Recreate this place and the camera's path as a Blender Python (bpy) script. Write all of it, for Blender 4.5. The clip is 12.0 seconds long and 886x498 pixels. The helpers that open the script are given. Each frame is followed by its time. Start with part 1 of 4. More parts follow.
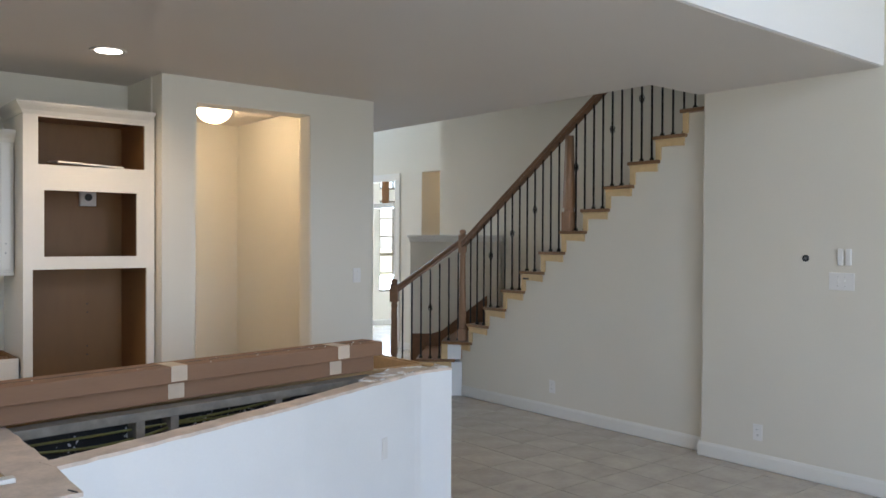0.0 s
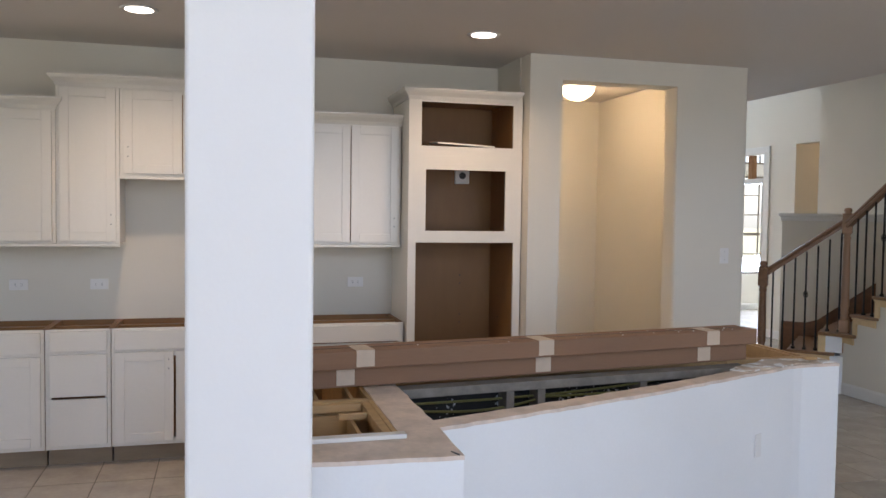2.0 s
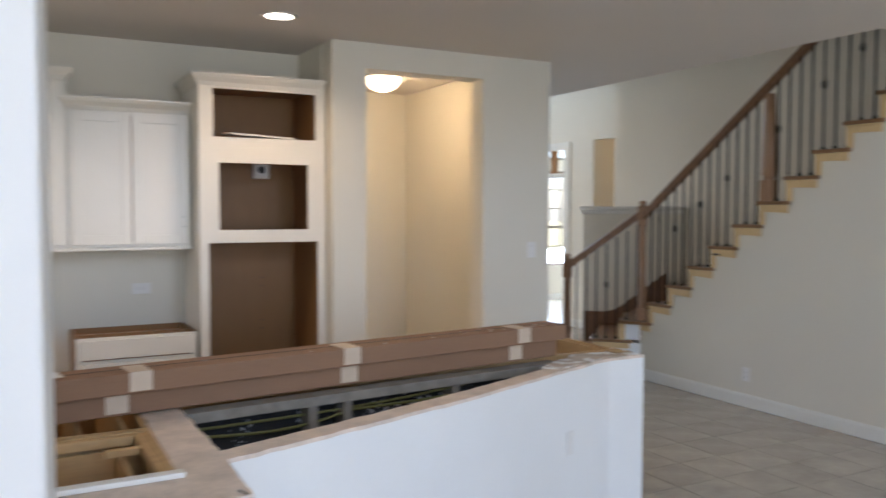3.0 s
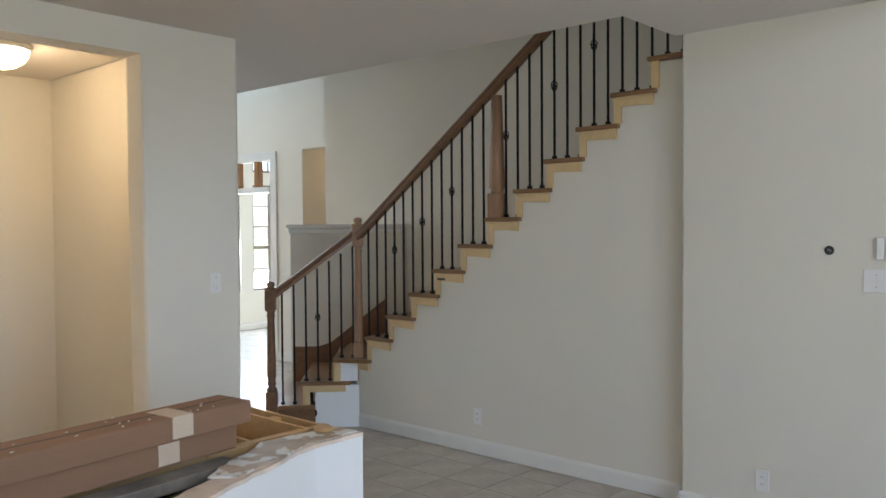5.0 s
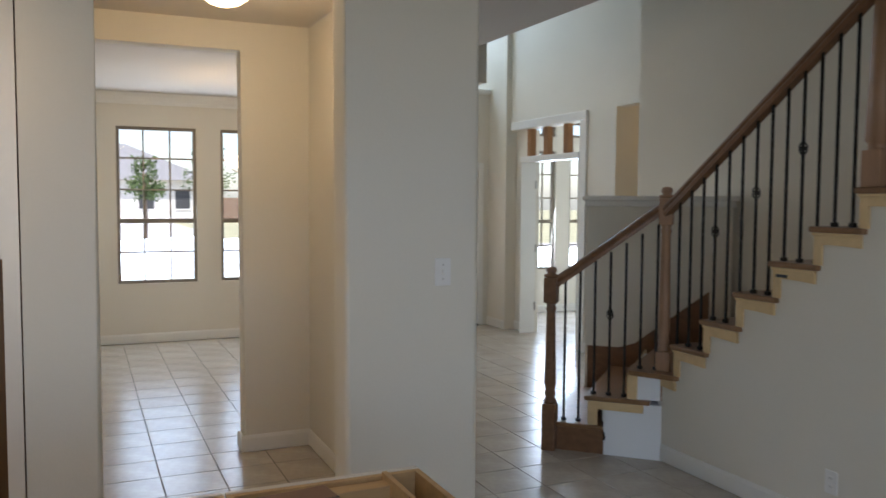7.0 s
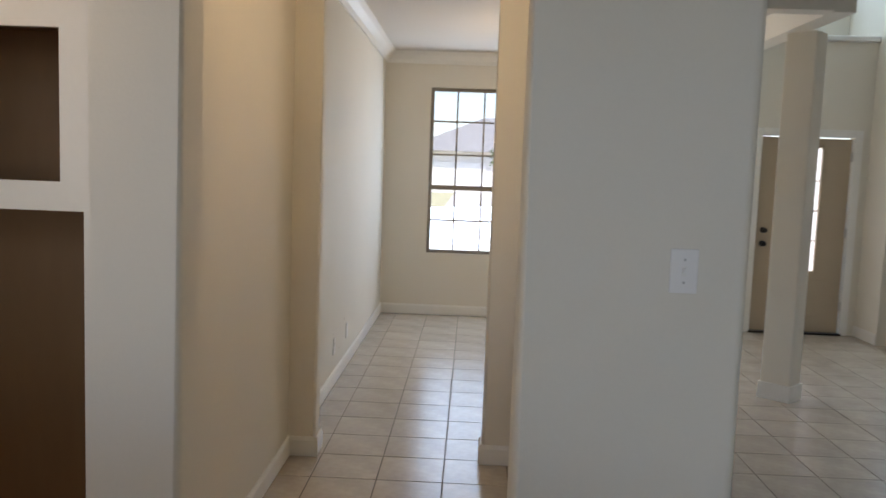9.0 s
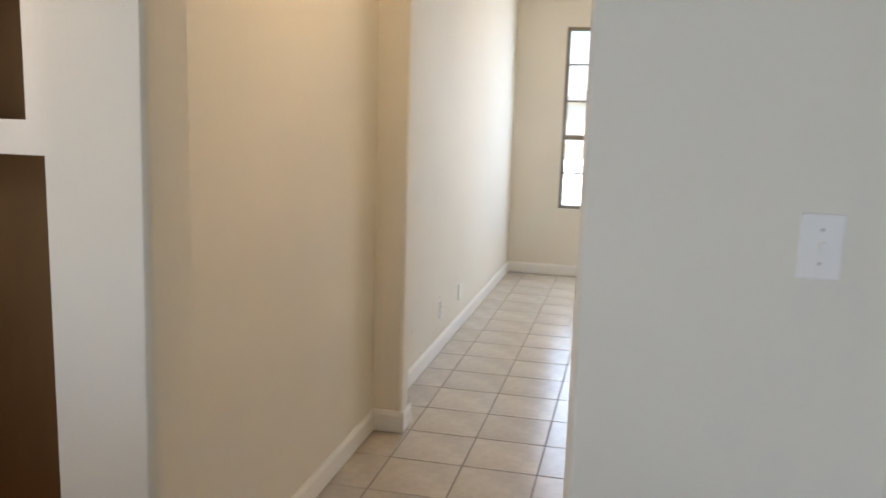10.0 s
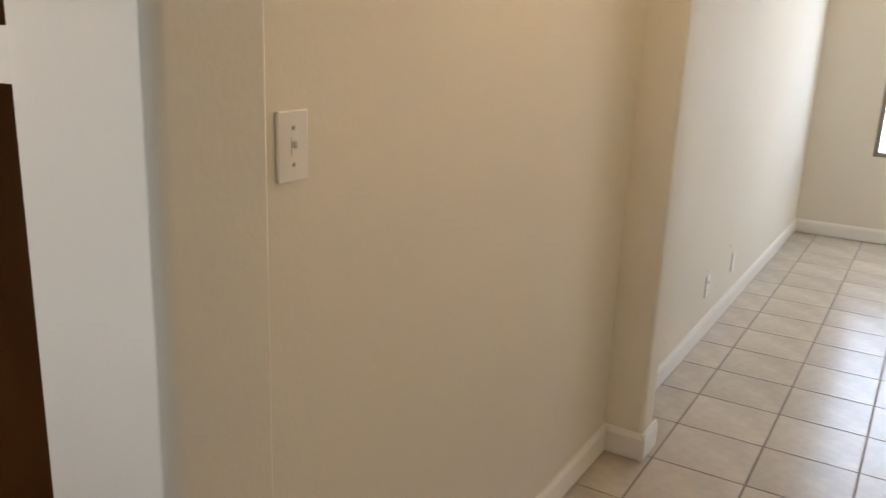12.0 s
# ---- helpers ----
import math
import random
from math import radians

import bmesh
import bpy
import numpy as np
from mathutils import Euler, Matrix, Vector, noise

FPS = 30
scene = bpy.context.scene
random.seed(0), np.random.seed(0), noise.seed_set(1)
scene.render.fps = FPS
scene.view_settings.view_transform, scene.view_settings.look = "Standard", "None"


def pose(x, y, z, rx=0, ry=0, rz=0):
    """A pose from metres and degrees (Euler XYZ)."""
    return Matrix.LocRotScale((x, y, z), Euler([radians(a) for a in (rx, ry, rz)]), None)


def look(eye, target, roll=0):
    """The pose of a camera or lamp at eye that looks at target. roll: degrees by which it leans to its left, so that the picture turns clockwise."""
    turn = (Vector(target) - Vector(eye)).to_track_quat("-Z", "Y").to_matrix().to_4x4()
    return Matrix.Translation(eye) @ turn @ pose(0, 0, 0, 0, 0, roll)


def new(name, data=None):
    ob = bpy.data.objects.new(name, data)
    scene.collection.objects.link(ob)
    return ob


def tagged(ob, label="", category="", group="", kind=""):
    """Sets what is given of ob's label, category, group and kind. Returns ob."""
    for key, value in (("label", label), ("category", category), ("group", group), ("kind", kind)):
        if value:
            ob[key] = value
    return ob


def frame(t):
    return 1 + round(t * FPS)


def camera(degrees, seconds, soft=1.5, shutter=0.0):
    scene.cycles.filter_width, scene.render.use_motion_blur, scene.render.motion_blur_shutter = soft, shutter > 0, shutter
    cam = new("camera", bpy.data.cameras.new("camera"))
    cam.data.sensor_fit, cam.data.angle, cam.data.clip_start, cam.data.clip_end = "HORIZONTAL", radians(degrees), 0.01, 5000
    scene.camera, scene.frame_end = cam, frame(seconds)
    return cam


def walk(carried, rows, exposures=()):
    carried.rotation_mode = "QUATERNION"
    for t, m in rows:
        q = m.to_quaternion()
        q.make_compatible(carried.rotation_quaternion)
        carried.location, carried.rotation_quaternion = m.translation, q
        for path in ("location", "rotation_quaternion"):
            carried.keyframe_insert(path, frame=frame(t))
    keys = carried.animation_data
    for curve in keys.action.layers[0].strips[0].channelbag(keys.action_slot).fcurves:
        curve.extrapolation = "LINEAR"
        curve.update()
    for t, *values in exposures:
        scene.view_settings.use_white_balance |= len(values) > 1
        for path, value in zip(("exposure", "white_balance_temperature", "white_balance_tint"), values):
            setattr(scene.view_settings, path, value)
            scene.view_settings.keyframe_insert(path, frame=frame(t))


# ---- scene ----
cam = camera(57.3, 12.0, shutter=0.35)
PATH = [
    (0, (0.117, -0.011, 1.639), (1.39, 1.531, 1.613), 0.3),
    (0.5, (0.161, -0.01, 1.631), (1.361, 1.587, 1.54), -0.1),
    (1, (0.115, 0.041, 1.641), (1.088, 1.786, 1.539), -0.2),
    (1.5, (0.063, 0.102, 1.63), (0.714, 1.991, 1.537), 0.8),
    (2, (0.096, 0.123, 1.637), (0.618, 2.051, 1.547), 0.8),
    (2.5, (0.174, 0.202, 1.63), (0.798, 2.1, 1.536), 0.2),
    (3, (0.258, 0.406, 1.638), (1.205, 2.165, 1.542), 0.1),
    (3.5, (0.481, 0.601, 1.63), (1.806, 2.096, 1.543), -0.2),
    (5.3, (1.351, 1.496, 1.654), (2.839, 2.832, 1.599), -0.4),
    (5.5, (1.503, 1.562, 1.641), (2.928, 2.964, 1.582), -0.0),
    (6, (1.784, 1.864, 1.631), (3.034, 3.42, 1.508), -0.9),
    (6.5, (2.053, 2.127, 1.635), (3.104, 3.822, 1.487), -1.1),
    (6.7, (2.17, 2.203, 1.652), (3.116, 3.96, 1.515), -0.4),
    (8.3, (2.911, 2.958, 1.61), (3.225, 4.929, 1.484), 0.6),
    (8.5, (2.999, 3.051, 1.616), (3.183, 5.037, 1.478), 0.9),
    (9, (3.149, 3.31, 1.586), (3.086, 5.299, 1.388), 2.1),
    (9.5, (3.266, 3.607, 1.585), (3.062, 5.58, 1.327), 2.4),
    (10, (3.378, 3.902, 1.548), (2.939, 5.826, 1.225), 1.8),
    (10.5, (3.357, 4.158, 1.518), (2.688, 5.991, 1.079), 1.4),
    (11, (3.27, 4.363, 1.539), (2.5, 6.142, 1.047), 0.8),
    (11.5, (3.179, 4.596, 1.537), (2.322, 6.328, 1.02), 2.2),
    (12, (3.102, 4.847, 1.53), (2.109, 6.501, 1.003), 2.2),
]
EXPO = [(0.0, 1.66, 5890, 17), (1.0, 1.6, 6000, 20), (2.5, 1.49, 6110, 23), (3.5, 1.94, 5920, 16), (5.5, 1.56, 6020, 16), (6.5, 1.19, 6040, 17), (8.5, 1.01, 6040, 18), (9.5, 1.29, 6040, 18), (10.5, 2.03, 6040, 16), (11.2, 1.86, 6240, 17), (12.0, 1.66, 6290, 18)]
walk(cam, [(t, look(eye, target, roll)) for t, eye, target, roll in PATH], EXPO)



# ---- world, sun, large lights ----
world = bpy.data.worlds.new("sky")
scene.world = world
world.use_nodes = True
wn = world.node_tree.nodes
sky = wn.new("ShaderNodeTexSky")
sky.sky_type = 'NISHITA'
sky.sun_disc = False
sky.sun_elevation = radians(68)
sky.sun_rotation = radians(205)
world.node_tree.links.new(sky.outputs[0], wn["Background"].inputs[0])
wn["Background"].inputs[1].default_value = 0.15

sun = new("sun", bpy.data.lights.new("sun", 'SUN'))
sun.data.energy, sun.data.angle, sun.data.color = 5.0, radians(0.5), (1.0, 0.95, 0.88)
SUN_DIR = Vector((math.sin(radians(205)) * math.cos(radians(68)), math.cos(radians(205)) * math.cos(radians(68)), math.sin(radians(68))))
sun.matrix_world = look(SUN_DIR * 50, (0, 0, 0))


LAMPS = 0.19


def area(name, eye, target, w, h, power, colour):
    ob = new(name, bpy.data.lights.new(name, 'AREA'))
    ob.data.shape, ob.data.size, ob.data.size_y = 'RECTANGLE', w, h
    ob.data.energy, ob.data.color = power * LAMPS, colour
    ob.matrix_world = look(eye, target)
    return ob


def point(name, at, power, colour, radius):
    ob = new(name, bpy.data.lights.new(name, 'POINT'))
    ob.data.energy, ob.data.color, ob.data.shadow_soft_size = power * LAMPS, colour, radius
    ob.location = at
    return ob


DAY = (0.72, 0.88, 1.0)
WARM = (1.0, 0.73, 0.38)
# sky light in the window openings
for wx, share in ((-1.9, 0.35), (0.3, 0.95), (2.5, 1.6)):
    area("living_window_light", (wx, -3.98, 1.6), (wx, 0, 1.5), 1.5, 2.2, 62 * share, DAY)
    area("living_window_light", (wx, -3.98, 4.0), (wx, 0, 3.0), 1.5, 1.4, 42 * share, DAY)
# weak fill lamp added out of view, at an assumed window
area("breakfast_fill_light", (-4.18, 4.0, 1.5), (0, 4.0, 1.3), 1.6, 1.5, 3, DAY)
area("dining_window_light", (3.12, 12.02, 1.55), (3.15, 8, 1.0), 0.85, 1.75, 46, DAY)
area("dining_window_light", (4.24, 12.02, 1.55), (4.27, 8, 1.0), 0.85, 1.75, 46, DAY)
area("study_window_light", (8.46, 12.51, 1.45), (8.5, 8, 1.0), 0.4, 1.6, 85, DAY)
area("study_window_light", (9.25, 12.51, 1.45), (9.3, 8, 1.0), 0.7, 1.6, 130, DAY)
area("foyer_window_light", (6.4, 12.6, 4.5), (6.4, 8.0, 2.6), 1.6, 1.2, 110, (0.66, 0.87, 1.0))
point("dome_bulb", (3.01, 6.566, 2.56), 22, WARM, 0.09)
point("chandelier_bulb", (3.87, 10.2, 2.1), 55, WARM, 0.12)
point("side_hall_bulb", (8.0, 8.4, 2.4), 9, WARM, 0.1)
for lx in (1.655, -0.36):
    lamp = new("recessed_bulb", bpy.data.lights.new("recessed_bulb", 'SPOT'))
    lamp.data.energy, lamp.data.color, lamp.data.spot_size, lamp.data.spot_blend, lamp.data.shadow_soft_size = 13, (1.0, 0.72, 0.42), radians(150), 1.0, 0.08
    lamp.location = (lx, 4.98, 2.70)


# ---- materials ----
def material(name, colour, rough=0.6, metal=0.0, grain=0.06, scale=6.0, fine=60.0, bump=0.05, stretch=(1, 1, 1), per_object=0.0, spec=0.5, island=False):
    m = bpy.data.materials.new(name)
    m.use_nodes = True
    n, l = m.node_tree.nodes, m.node_tree.links
    b = n["Principled BSDF"]
    tc = n.new("ShaderNodeTexCoord")
    mp = n.new("ShaderNodeMapping")
    mp.inputs["Scale"].default_value = stretch
    l.new(tc.outputs["Object"], mp.inputs[0])
    big, small = n.new("ShaderNodeTexNoise"), n.new("ShaderNodeTexNoise")
    big.inputs["Scale"].default_value, big.inputs["Detail"].default_value = scale, 4
    small.inputs["Scale"].default_value, small.inputs["Detail"].default_value = fine, 3
    l.new(mp.outputs[0], big.inputs[0])
    l.new(mp.outputs[0], small.inputs[0])
    mix = n.new("ShaderNodeMath")
    mix.operation = 'MULTIPLY_ADD'
    l.new(small.outputs[0], mix.inputs[0])
    mix.inputs[1].default_value = 0.4
    l.new(big.outputs[0], mix.inputs[2])
    ramp = n.new("ShaderNodeMapRange")
    ramp.inputs[1].default_value, ramp.inputs[2].default_value = 0.4, 1.0
    ramp.inputs[3].default_value, ramp.inputs[4].default_value = 1 - grain, 1 + grain
    l.new(mix.outputs[0], ramp.inputs[0])
    value = ramp.outputs[0]
    if per_object:
        info = n.new("ShaderNodeNewGeometry" if island else "ShaderNodeObjectInfo")
        r2 = n.new("ShaderNodeMapRange")
        r2.inputs[3].default_value, r2.inputs[4].default_value = 1 - per_object, 1 + per_object
        l.new(info.outputs["Random Per Island" if island else "Random"], r2.inputs[0])
        mul = n.new("ShaderNodeMath")
        mul.operation = 'MULTIPLY'
        l.new(value, mul.inputs[0])
        l.new(r2.outputs[0], mul.inputs[1])
        value = mul.outputs[0]
    tint = n.new("ShaderNodeVectorMath")
    tint.operation = 'SCALE'
    tint.inputs[0].default_value = colour
    l.new(value, tint.inputs["Scale"])
    l.new(tint.outputs[0], b.inputs["Base Color"])
    b.inputs["Roughness"].default_value, b.inputs["Metallic"].default_value = rough, metal
    b.inputs["Specular IOR Level"].default_value = spec
    if bump:
        bp = n.new("ShaderNodeBump")
        bp.inputs["Strength"].default_value, bp.inputs["Distance"].default_value = bump, 0.01
        l.new(mix.outputs[0], bp.inputs["Height"])
        l.new(bp.outputs[0], b.inputs["Normal"])
    return m


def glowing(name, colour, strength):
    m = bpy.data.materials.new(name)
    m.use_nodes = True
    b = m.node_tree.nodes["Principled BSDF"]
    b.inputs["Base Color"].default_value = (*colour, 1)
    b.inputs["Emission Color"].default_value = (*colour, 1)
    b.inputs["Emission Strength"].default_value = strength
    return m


def splatter(name, base, fleck, amount, size=55):
    m = material(name, base, 0.5, grain=0.3, scale=9, bump=0.2)
    n, l = m.node_tree.nodes, m.node_tree.links
    b = n["Principled BSDF"]
    tc, vo, no = n.new("ShaderNodeTexCoord"), n.new("ShaderNodeTexNoise"), n.new("ShaderNodeTexNoise")
    vo.inputs["Scale"].default_value, no.inputs["Scale"].default_value = size, 5
    l.new(tc.outputs["Object"], vo.inputs[0])
    l.new(tc.outputs["Object"], no.inputs[0])
    mul = n.new("ShaderNodeMath")
    mul.operation = 'MULTIPLY'
    l.new(vo.outputs[0], mul.inputs[0])
    l.new(no.outputs[0], mul.inputs[1])
    r = n.new("ShaderNodeMapRange")
    r.inputs[1].default_value, r.inputs[2].default_value = amount, amount + 0.03
    l.new(mul.outputs[0], r.inputs[0])
    mix = n.new("ShaderNodeMix")
    mix.data_type = 'RGBA'
    old = b.inputs["Base Color"].links[0].from_socket
    l.new(r.outputs[0], mix.inputs[0])
    l.new(old, mix.inputs[6])
    mix.inputs[7].default_value = (*fleck, 1)
    l.new(mix.outputs[2], b.inputs["Base Color"])
    return m


PAINT = material("wall_paint", (0.75, 0.705, 0.61), 0.75, grain=0.025, scale=1.3, fine=90, bump=0.12)
CEILING = material("ceiling_paint", (0.69, 0.64, 0.585), 0.85, grain=0.02, scale=1.1, fine=70, bump=0.14)
TRIM = material("trim_paint", (0.80, 0.78, 0.73), 0.4, grain=0.02, scale=3, fine=40, bump=0.02)
CAB = material("cabinet_paint", (0.78, 0.74, 0.66), 0.22, grain=0.03, scale=3, fine=50, bump=0.03)
BARPAINT = material("primer_paint", (0.85, 0.85, 0.84), 0.6, grain=0.03, scale=2, fine=80, bump=0.12)
POSTPAINT = material("post_paint", (0.87, 0.855, 0.83), 0.55, grain=0.015, scale=2, fine=80, bump=0.06)
BROWN = material("cabinet_inside", (0.25, 0.122, 0.038), 0.5, grain=0.12, scale=2.5, fine=25, bump=0.03, stretch=(1, 1, 0.25))
PINE = material("raw_pine", (0.52, 0.335, 0.15), 0.6, grain=0.14, scale=4, fine=30, bump=0.06, stretch=(1, 6, 6))
BRACKET = material("light_maple_trim", (0.68, 0.49, 0.25), 0.5, grain=0.08, scale=5, fine=35, bump=0.04, stretch=(1, 4, 4))
OAK = material("stained_oak", (0.20, 0.10, 0.048), 0.36, grain=0.22, scale=5, fine=40, bump=0.06, stretch=(6, 1.2, 6))
OAKLIGHT = material("worn_oak_newel", (0.33, 0.185, 0.10), 0.42, grain=0.18, scale=5, fine=40, bump=0.05, stretch=(6, 6, 1))
TREAD = material("oak_tread", (0.24, 0.125, 0.055), 0.35, grain=0.18, scale=4, fine=40, bump=0.05, stretch=(1, 6, 6))
IRON = material("black_iron", (0.022, 0.020, 0.018), 0.42, metal=0.7, grain=0.2, scale=12, bump=0.05)
CARD = material("cardboard", (0.265, 0.15, 0.088), 0.8, grain=0.09, scale=3, fine=50, bump=0.08, stretch=(0.5, 3, 3))
TAPE = material("paper_tape", (0.62, 0.50, 0.38), 0.45, grain=0.06, scale=12, bump=0.05)
OLDTOP = material("stripped_substrate", (0.74, 0.62, 0.52), 0.85, grain=0.2, scale=9, fine=45, bump=0.5)
PLASTER = splatter("torn_plaster", (0.50, 0.40, 0.30), (0.8, 0.79, 0.76), 0.23, 14)
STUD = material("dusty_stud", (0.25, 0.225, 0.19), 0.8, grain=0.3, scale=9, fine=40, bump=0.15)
DARKBACK = splatter("black_backing", (0.016, 0.018, 0.02), (0.55, 0.58, 0.6), 0.335)
WIRE = material("yellow_cable", (0.17, 0.16, 0.05), 0.45, grain=0.1)
PLATE = material("white_plastic", (0.82, 0.80, 0.77), 0.3, grain=0.01, bump=0.0)
SLOT = material("dark_slot", (0.05, 0.05, 0.05), 0.6, bump=0)
TILE = material("floor_tile", (0.495, 0.44, 0.37), 0.25, grain=0.16, scale=5, fine=30, bump=0.04, per_object=0.05)
TILES = material("floor_tile_far", (0.495, 0.44, 0.37), 0.25, grain=0.16, scale=5, fine=30, bump=0.04, per_object=0.05, island=True)
GROUT = material("grout", (0.17, 0.15, 0.125), 0.9, grain=0.1, scale=10, bump=0.1)
DOORPAINT = material("tan_door_paint", (0.42, 0.33, 0.22), 0.45, grain=0.04, scale=3, bump=0.03)
BRONZE = material("bronze_window_frame", (0.24, 0.20, 0.15), 0.45, metal=0.3, grain=0.06)
NICKEL = material("satin_nickel", (0.5, 0.48, 0.45), 0.35, metal=0.9, grain=0.05)
BLACK = material("black_hardware", (0.02, 0.018, 0.016), 0.35, metal=0.6, bump=0)
STUDRAW = material("brown_stud", (0.30, 0.14, 0.05), 0.7, grain=0.2, scale=5, bump=0.1, stretch=(4, 4, 1))
KICK = material("raw_toe_kick", (0.30, 0.22, 0.14), 0.7, grain=0.12, scale=5, stretch=(1, 5, 5))
LAWN = material("lawn", (0.30, 0.29, 0.17), 0.9, grain=0.25, scale=0.6, fine=9, bump=0.2)
STREET = material("concrete_street", (0.42, 0.41, 0.39), 0.9, grain=0.08, scale=1, bump=0.1)
STUCCO = material("pale_stucco", (0.72, 0.68, 0.62), 0.9, grain=0.05, scale=2, bump=0.1)
ROOFING = material("grey_shingle", (0.36, 0.35, 0.35), 0.9, grain=0.2, scale=6, bump=0.2)
FENCE = material("brown_fence", (0.23, 0.15, 0.10), 0.85, grain=0.2, scale=4)
LEAF = material("leaf", (0.09, 0.13, 0.04), 0.7, grain=0.3, scale=3, bump=0)
BARK = material("bark", (0.18, 0.13, 0.09), 0.9, grain=0.25, scale=6, bump=0.3)
GLOW = glowing("lamp_glass", (1.0, 0.80, 0.52), 1.4)
GLOWCAN = glowing("recessed_lens", (1.0, 0.86, 0.66), 2.6)
GLASS = bpy.data.materials.new("clear_glass")
GLASS.use_nodes = True
gb = GLASS.node_tree.nodes["Principled BSDF"]
gb.inputs["Transmission Weight"].default_value, gb.inputs["Roughness"].default_value, gb.inputs["IOR"].default_value = 1.0, 0.0, 1.1


# ---- mesh helpers ----
def add_box(bm, lo, hi, bevel=0.0, m=None):
    x0, y0, z0 = lo
    x1, y1, z1 = hi
    v = [bm.verts.new(p) for p in ((x0, y0, z0), (x1, y0, z0), (x1, y1, z0), (x0, y1, z0), (x0, y0, z1), (x1, y0, z1), (x1, y1, z1), (x0, y1, z1))]
    faces = [bm.faces.new([v[i] for i in f]) for f in ((3, 2, 1, 0), (4, 5, 6, 7), (0, 1, 5, 4), (1, 2, 6, 5), (2, 3, 7, 6), (3, 0, 4, 7))]
    if m is not None:
        bmesh.ops.transform(bm, matrix=m, verts=v)
    if bevel:
        bmesh.ops.bevel(bm, geom=list({e for f in faces for e in f.edges}), offset=bevel, segments=2, affect='EDGES', profile=0.5)
    return bm


def box(lo, hi, bevel=0.0, m=None):
    return add_box(bmesh.new(), lo, hi, bevel, m)


def prism(pts, z0, z1, bevel=0.0, segments=3, upright_only=True, m=None):
    """A polygon in plan, counter-clockwise, drawn up from z0 to z1."""
    bm = bmesh.new()
    a = [bm.verts.new((x, y, z0)) for x, y in pts]
    b = [bm.verts.new((x, y, z1)) for x, y in pts]
    n = len(pts)
    bm.faces.new(list(reversed(a)))
    bm.faces.new(b)
    for i in range(n):
        bm.faces.new((a[i], a[(i + 1) % n], b[(i + 1) % n], b[i]))
    if bevel:
        es = [e for e in bm.edges if not upright_only or abs(e.verts[0].co.z - e.verts[1].co.z) > 1e-6]
        bmesh.ops.bevel(bm, geom=es, offset=bevel, segments=segments, affect='EDGES', profile=0.5)
    if m is not None:
        bmesh.ops.transform(bm, matrix=m, verts=bm.verts)
    bmesh.ops.recalc_face_normals(bm, faces=bm.faces)
    return bm


TURN_XZ = Matrix(((1, 0, 0, 0), (0, 0, -1, 0), (0, 1, 0, 0), (0, 0, 0, 1)))   # plan x,y -> x,z ; height -> -y
TURN_YZ = Matrix(((0, 0, 1, 0), (1, 0, 0, 0), (0, 1, 0, 0), (0, 0, 0, 1)))    # plan x,y -> y,z ; height -> x


def lathe(profile, at=(0, 0, 0), seg=20):
    """Turned about z; profile rows of radius and height."""
    bm = bmesh.new()
    rings = []
    for r, z in profile:
        rings.append([bm.verts.new((at[0] + r * math.cos(2 * math.pi * i / seg), at[1] + r * math.sin(2 * math.pi * i / seg), at[2] + z)) for i in range(seg)])
    for p, q in zip(rings, rings[1:]):
        for i in range(seg):
            f = bm.faces.new((p[i], p[(i + 1) % seg], q[(i + 1) % seg], q[i]))
            f.smooth = True
    bm.faces.new(list(reversed(rings[0])))
    bm.faces.new(rings[-1])
    return bm


def tube(points, r, seg=8):
    bm = bmesh.new()
    pts = [Vector(p) for p in points]
    rings = []
    for i, p in enumerate(pts):
        d = (pts[min(i + 1, len(pts) - 1)] - pts[max(i - 1, 0)]).normalized()
        side = d.cross(Vector((0, 0, 1)) if abs(d.z) < 0.95 else Vector((1, 0, 0))).normalized()
        up = side.cross(d)
        rings.append([bm.verts.new(p + r * (math.cos(2 * math.pi * k / seg) * side + math.sin(2 * math.pi * k / seg) * up)) for k in range(seg)])
    for p, q in zip(rings, rings[1:]):
        for k in range(seg):
            f = bm.faces.new((p[k], p[(k + 1) % seg], q[(k + 1) % seg], q[k]))
            f.smooth = True
    bm.faces.new(rings[0])
    bm.faces.new(list(reversed(rings[-1])))
    bmesh.ops.recalc_face_normals(bm, faces=bm.faces)
    return bm


def finish(bm, name, mat):
    me = bpy.data.meshes.new(name)
    bm.to_mesh(me)
    bm.free()
    me.materials.append(mat)
    return me


def part(name, bm, mat, parent, label=""):
    ob = new(name, finish(bm, name, mat) if isinstance(bm, bmesh.types.BMesh) else bm)
    ob.parent = parent
    if label:
        tagged(ob, label)
    return ob


def thing(name, label, category, at=(0, 0, 0), rz=0.0, group=""):
    ob = new(name)
    ob.empty_display_size = 0.1
    ob.matrix_world = pose(*at, 0, 0, rz)
    return tagged(ob, label, category, group)


def structure(name, bm, mat, label, category):
    ob = tagged(new(name, finish(bm, name, mat)), label, category, kind="structure")
    if any(p.use_smooth for p in ob.data.polygons):
        wn_mod = ob.modifiers.new("weighted", 'WEIGHTED_NORMAL')
        wn_mod.keep_sharp, wn_mod.weight = True, 90
    return ob


# ---- the large structure ----
H = 2.745
FY = 5.425       # face of the pantry wall
structure("ground", box((-60, -60, -0.5), (80, 120, -0.16)), LAWN, "dry green lawn around the house", "ground")
SUB = structure("floor", prism([(-4.3, -4.1), (10.2, -4.1), (10.2, 12.62), (-4.3, 12.62)], -0.15, -0.004), GROUT, "pale square ceramic floor tiles with grey grout", "floor")


